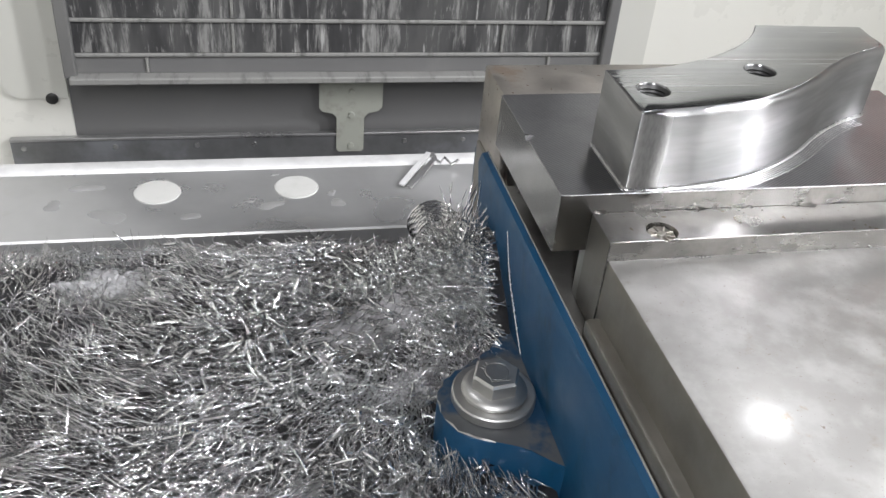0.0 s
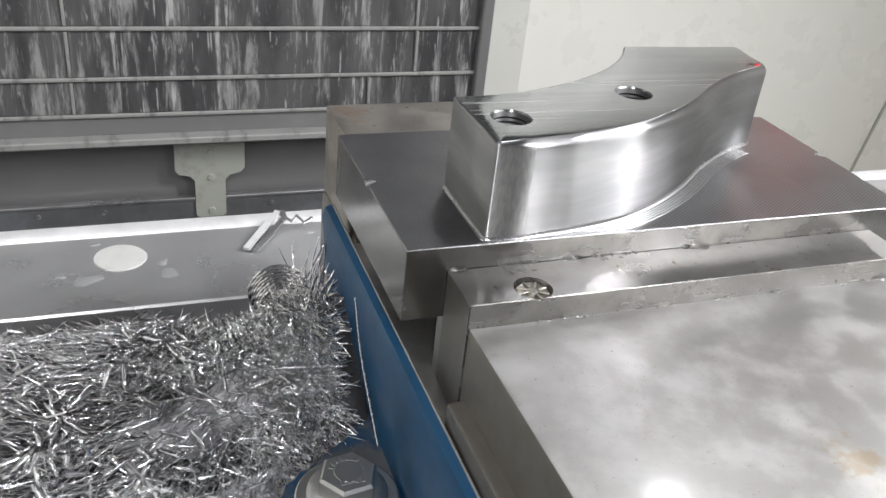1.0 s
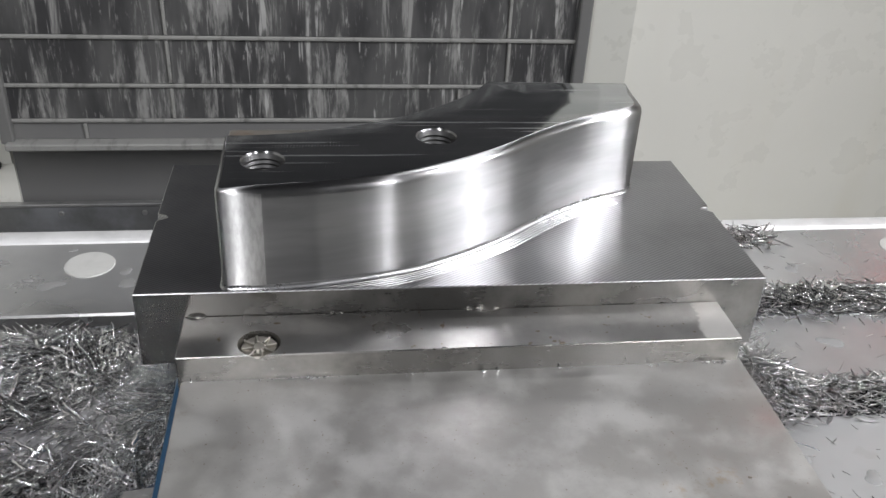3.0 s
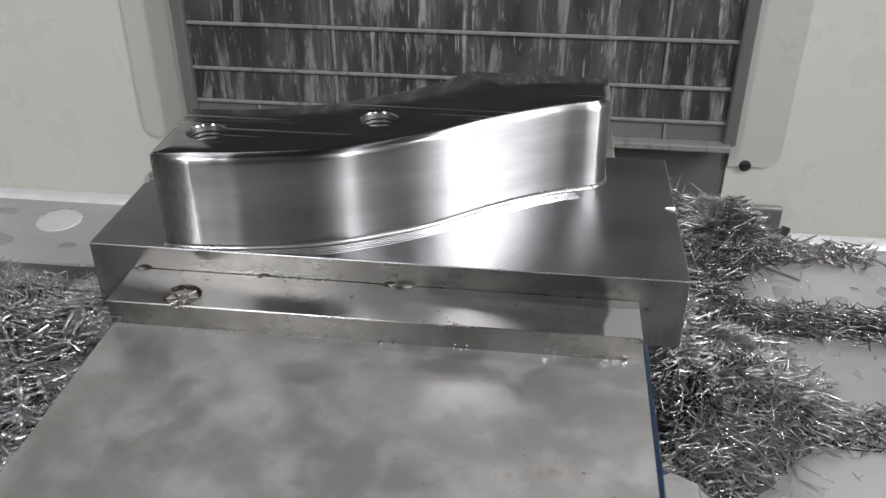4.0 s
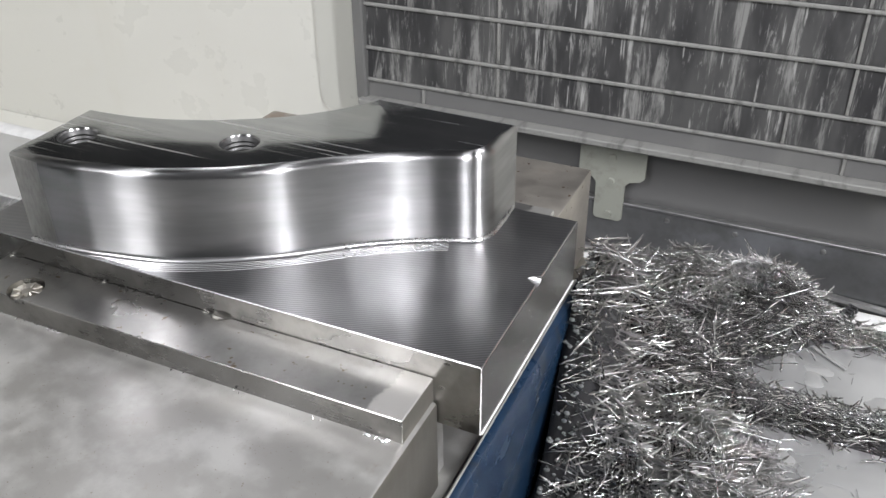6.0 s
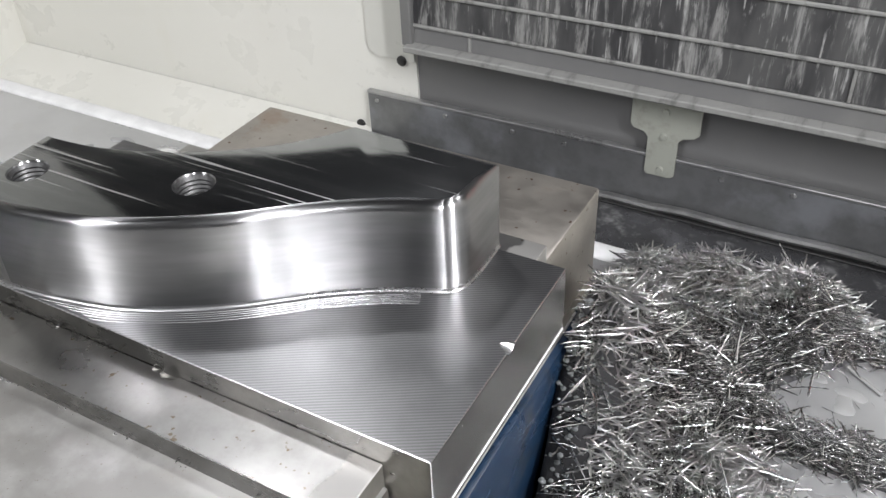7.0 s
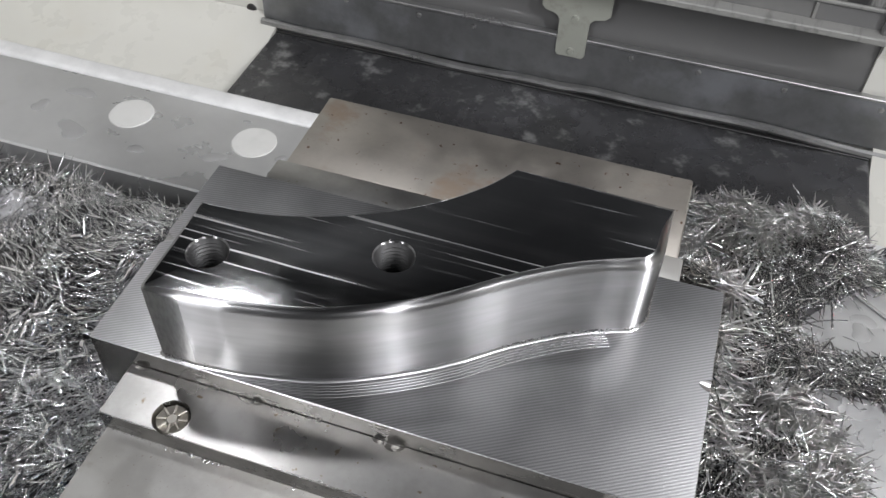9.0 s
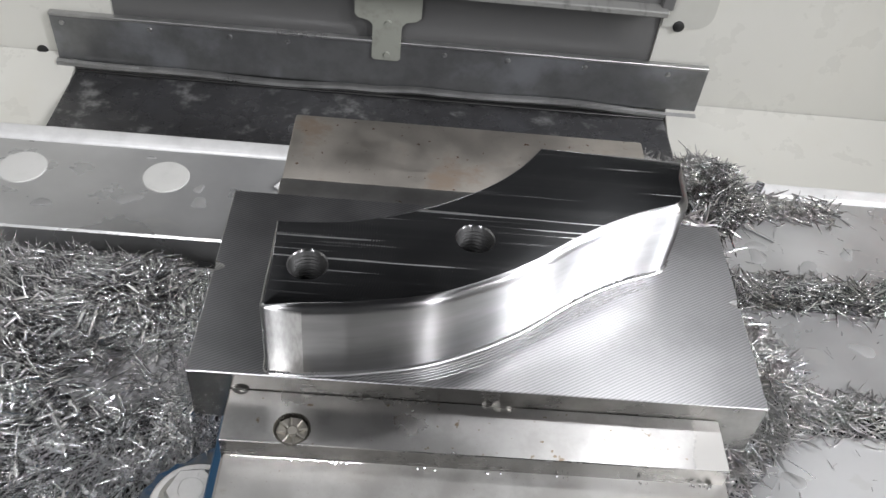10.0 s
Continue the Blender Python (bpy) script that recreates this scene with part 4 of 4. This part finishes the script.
needles("braided_chips", np.stack([x, y, heap_left(x, y) + 0.0065], -1), flow(x, y) + rs.normal(0, 0.5, n), rs.normal(0.04, 0.12, n), long_, rs.uniform(0.0006, 0.0010, n), rs.normal(0, 0.12, n), "braided toothed chips on the chip bed", 18, 0.5)
n = 75
x, y = rs.uniform(0.215, 0.29, n), rs.uniform(0.06, 0.28, n)
long_ = rs.uniform(0.014, 0.034, n)
needles("braided_chips", np.stack([x, y, np.maximum(heap_right(x, y), TZ) + 0.006], -1), rs.uniform(0, 6.3, n), rs.normal(0.1, 0.22, n), long_, rs.uniform(0.0006, 0.0011, n), rs.normal(0, 0.15, n), "braided toothed chips beside the vise", 16, 0.5)


def long_chip(points, width, label):
    """One long toothed ribbon chip."""
    path = spline(points, 26)
    bm = bmesh.new()
    rows_ = []
    for i, p in enumerate(path):
        t = (path[min(i + 1, len(path) - 1)] - path[max(i - 1, 0)]).normalized()
        s = t.cross(Vector((0, 0, 1))).normalized()
        u = s.cross(t)
        w = width * (1.0 if i % 2 else 0.55)
        rows_.append([bm.verts.new(p + s * math.cos(a) * w + u * math.sin(a) * w * 0.7) for a in (0.3, 1.9, 3.4, 5.0)])
    for a, b in zip(rows_, rows_[1:]):
        for j in range(4):
            bm.faces.new((a[j], a[(j + 1) % 4], b[(j + 1) % 4], b[j]))
    bm.faces.new(rows_[0])
    bm.faces.new(rows_[-1][::-1])
    return tagged(part("ribbon_chip", bm, CHIP, None, "", 10), label, "chip", "ribbon chips")


def laid(points, lift=0.006):
    return [(x, y, float(heap_left(np.array(x), np.array(y))) + lift + dz) for x, y, dz in points]


# pale dust of fine chips on the bed
DUST = steel("pale_chip_dust", (0.34, 0.34, 0.345), 0.5, 0.08, grain_scale=900, grain_bump=0.8, metal=0.5)
for cx, cy, rx, ry in ((-0.060, 0.082, 0.030, 0.017), (-0.195, 0.150, 0.026, 0.013), (-0.045, 0.04, 0.014, 0.010)):
    xs, ys = np.linspace(-1.2, 1.2, 44), np.linspace(-1.2, 1.2, 36)
    X, Y = np.meshgrid(xs, ys)
    edge = np.hypot(X, Y) + 0.22 * np.sin(5 * np.arctan2(Y, X) + cx * 90) + 0.10 * np.sin(11 * np.arctan2(Y, X))
    Z = heap_left(cx + rx * X, cy + ry * Y) + 0.0042 * np.clip(1.05 - edge, -1, 0.35) / 0.35 + rs.normal(0, 0.0004, X.shape)
    i = np.arange(X.size).reshape(X.shape)
    me = bpy.data.meshes.new("chip_dust")
    me.from_pydata(np.stack([cx + rx * X, cy + ry * Y, Z], -1).reshape(-1, 3).tolist(), [], np.stack([i[:-1, :-1], i[:-1, 1:], i[1:, 1:], i[1:, :-1]], -1).reshape(-1, 4).tolist())
    me.materials.append(DUST)
    tagged(new("chip_dust", me), "pale patch of fine metal dust on the chip bed", "chips", kind="stuff")

long_chip(laid([(-0.33, 0.122, 0), (-0.245, 0.115, 0.001), (-0.204, 0.109, 0.002), (-0.17, 0.101, 0.002), (-0.139, 0.094, 0)], 0.0065), 0.0011, "long twisted ribbon chip lying on the bed")
long_chip(laid([(-0.30, -0.03, 0), (-0.224, 0.003, 0.002), (-0.196, 0.013, 0.003), (-0.171, 0.013, 0.004), (-0.15, 0.009, 0.003), (-0.128, 0.012, 0.001)], 0.0075), 0.0012, "long twisted ribbon chip lying on the bed")
long_chip(laid([(-0.197, 0.010, 0.003), (-0.199, 0.03, 0.004), (-0.202, 0.05, 0.002)], 0.0075), 0.0007, "thin ribbon chip lying across the bed")
long_chip([(0.0026, 0.02, -0.098), (0.0015, 0.045, -0.075), (0.0018, 0.06, -0.056)], 0.0005, "thin wiry chip leaning on the blue rail")
# tuft of slivers leaning on the rail
n = 46
x, y = rs.normal(-0.007, 0.004, n), rs.normal(0.108, 0.012, n)
long_ = rs.uniform(0.022, 0.046, n)
needles("leaning_slivers", np.stack([x, y, -0.096 + rs.uniform(0, 0.014, n)], -1), rs.normal(0.9, 0.5, n), rs.normal(1.0, 0.22, n), long_, rs.uniform(0.0003, 0.0006, n), rs.normal(0, 0.1, n), "tuft of long slivers leaning on the blue rail", 8)
n = 40
x, y = np.full(n, -0.004) - rs.uniform(0, 0.006, n), rs.uniform(0.04, 0.12, n)
long_ = rs.uniform(0.012, 0.022, n)
needles("leaning_slivers", np.stack([x, y, heap_left(x, y) + 0.004], -1), rs.normal(-0.2, 0.5, n), rs.normal(0.35, 0.2, n), long_, rs.uniform(0.0003, 0.0005, n), rs.normal(0, 0.1, n), "slivers sticking out along the blue rail", 6)


def flake(x, y, length, width, heading, pitch):
    """A fanned, curled flake with ribs along it."""
    bm = bmesh.new()
    rows_ = []
    for i in range(5):
        t = i / 4
        w = width * (0.35 + 0.65 * t)
        row = []
        for k in range(7):
            s = k / 6 - 0.5
            row.append(bm.verts.new((t * length, s * w * 2, 0.85 * w * (1 - (2 * s) ** 2) + (0.0003 if k % 2 else 0.0))))
        rows_.append(row)
    for p, q in zip(rows_, rows_[1:]):
        for k in range(6):
            bm.faces.new((p[k], p[k + 1], q[k + 1], q[k]))
    bmesh.ops.solidify(bm, geom=list(bm.faces), thickness=0.0003)
    m = Matrix.Translation((x, y, float(heap_left(np.array(x), np.array(y))) + 0.004)) @ Matrix.Rotation(heading, 4, "Z") @ Matrix.Rotation(-pitch, 4, "Y")
    bmesh.ops.transform(bm, matrix=m, verts=bm.verts)
    return tagged(part("fan_flake", bm, CHIP, None, "", 12), "bright ribbed fan-shaped steel flake on the chip bed", "chip", "fan flakes")


rf = random.Random(12)
for x, y in ((-0.092, 0.090), (-0.109, 0.058), (-0.101, 0.057), (-0.124, 0.062), (-0.087, 0.008), (-0.097, -0.014), (-0.085, 0.114), (-0.073, 0.061), (-0.066, 0.055), (-0.118, 0.075), (-0.098, 0.078), (-0.13, 0.04), (-0.080, 0.045), (-0.11, 0.10), (-0.06, 0.03), (-0.14, 0.085), (-0.09, 0.03), (-0.075, 0.085)):
    flake(x, y, rf.uniform(0.008, 0.014), rf.uniform(0.0012, 0.0024), rf.uniform(0, 6.28), rf.uniform(0.15, 0.7))

# dark comb-like chip and pale straight splinters on the bare table
comb = thing("serrated_chip", (0.303, 0.272, TZ), "dark comb-toothed chip lying on the wet table", "chip")
COMB_AT = Matrix.Translation((0.303, 0.272, TZ + 0.0055)) @ Matrix.Rotation(radians(60), 4, "Z") @ Matrix.Rotation(radians(-10), 4, "Y")
bm = box(-0.016, 0.016, -0.0008, 0.0008, -0.0028, 0.0030, 0.0004, 1)
bmesh.ops.transform(bm, matrix=COMB_AT, verts=bm.verts)
part("spine", bm, WAY, comb)
for k in range(12):
    bm = box(-0.0155 + k * 0.0027, -0.0141 + k * 0.0027, -0.0045, 0.0012, -0.0014, 0.0034, 0.0003, 1)
    bmesh.ops.transform(bm, matrix=COMB_AT, verts=bm.verts)
    part("tooth", bm, WAY, comb)
for x0, y0, turn, size in ((0.304, 0.243, -36, 0.022), (0.281, 0.135, -53, 0.022)):
    bm = box(-size / 2, size / 2, -0.0011, 0.0011, 0, 0.0012, 0.0003, 1)
    bmesh.ops.transform(bm, matrix=Matrix.Translation((x0, y0, TZ + 0.0003)) @ Matrix.Rotation(radians(turn), 4, "Z"), verts=bm.verts)
    tagged(part("splinter", bm, SMEAR), "pale straight splinter lying on the wet table", "chip", "pale splinters")

# bent bright offcut on the table's rear edge: a folded strip with a ragged end
offcut = thing("bent_offcut", (0.0, 0.265, TZ), "bent bright metal offcut lying on the table's edge", "offcut")


def strip_of(points, width, thick):
    bm = bmesh.new()
    rows_ = []
    for i, p in enumerate(points):
        t = (Vector(points[min(i + 1, len(points) - 1)]) - Vector(points[max(i - 1, 0)])).normalized()
        s = t.cross(Vector((0, 0, 1))).normalized()
        u = s.cross(t)
        rows_.append([bm.verts.new(Vector(p) + s * a * width / 2 + u * b * thick / 2) for a, b in ((-1, -1), (1, -1), (1, 1), (-1, 1))])
    for p, q in zip(rows_, rows_[1:]):
        for k in range(4):
            bm.faces.new((p[k], p[(k + 1) % 4], q[(k + 1) % 4], q[k]))
    bm.faces.new(rows_[0])
    bm.faces.new(rows_[-1][::-1])
    return bm


part("limb", strip_of([(-0.014, 0.249, TZ + 0.002), (-0.004, 0.262, TZ + 0.005), (0.011, 0.281, TZ + 0.009)], 0.004, 0.0016), LIP, offcut)
part("limb", strip_of([(-0.009, 0.246, TZ + 0.002), (0.001, 0.258, TZ + 0.004), (0.014, 0.275, TZ + 0.008), (0.013, 0.281, TZ + 0.009)], 0.0034, 0.0016), HEM, offcut)
part("ragged_end", strip_of([(0.012, 0.279, TZ + 0.008), (0.018, 0.272, TZ + 0.006), (0.022, 0.278, TZ + 0.007), (0.026, 0.271, TZ + 0.005), (0.032, 0.275, TZ + 0.006)], 0.0022, 0.0012), HEM, offcut)

# tight coil of chip standing against the bank
bm = bmesh.new()
prev = None
for k in range(0, 140):
    a = k * 0.36
    r = 0.0145 - 0.003 * (k / 140)
    c = Vector((-0.009 + r * math.cos(a), 0.172 - k * 0.00013, TZ + 0.021 + r * math.sin(a)))
    ring = [bm.verts.new(c + Vector((0.0012 * math.cos(a) * q, w, 0.0012 * math.sin(a) * q))) for q, w in ((1, 0.0006), (1, -0.0012), (-0.3, -0.001), (-0.3, 0.0006))]
    if prev:
        for j in range(4):
            bm.faces.new((prev[j], prev[(j + 1) % 4], ring[(j + 1) % 4], ring[j]))
    prev = ring
tagged(part("coiled_chip", bm, CHIP, None, "", 15), "tight coil of steel chip standing in the bank", "chip")

bm = lathe([(0.0, -0.010), (0.0082, -0.010), (0.0084, 0.0), (0.0092, 0.0015), (0.0104, 0.0), (0.0100, -0.010)], (-0.164, 0.133, TZ + 0.011), 36)
for v in bm.verts:
    v.co.x += 0.0012 * math.sin(v.co.y * 900)
tagged(part("curled_chip", bm, CHIP), "curled ring of steel chip with a dark middle", "chip")

# foam of wet coolant between rail and pin
bm = bmesh.new()
rw = random.Random(21)
for _ in range(330):
    r = rw.uniform(0.0004, 0.0016)
    made = bmesh.ops.create_icosphere(bm, subdivisions=2, radius=r)["verts"]
    px, py = rw.uniform(0.1965, 0.2085), rw.uniform(0.040, 0.118)
    for v in made:
        v.co = Vector((px + v.co.x, py + v.co.y * rw.choice((1.0, 1.0)), float(heap_right(np.array(px), np.array(py))) + 0.0012 + v.co.z * 0.6))
wet = Nodes("wet_foam").set((0.17, 0.18, 0.18), 0.1, 0.0, Transmission_Weight=0.4, IOR=1.33)
foam = part("coolant_foam", bm, wet, None, "", 60)
tagged(foam, "wet bubbly coolant with fine chips beside the rail", "foam", kind="stuff")
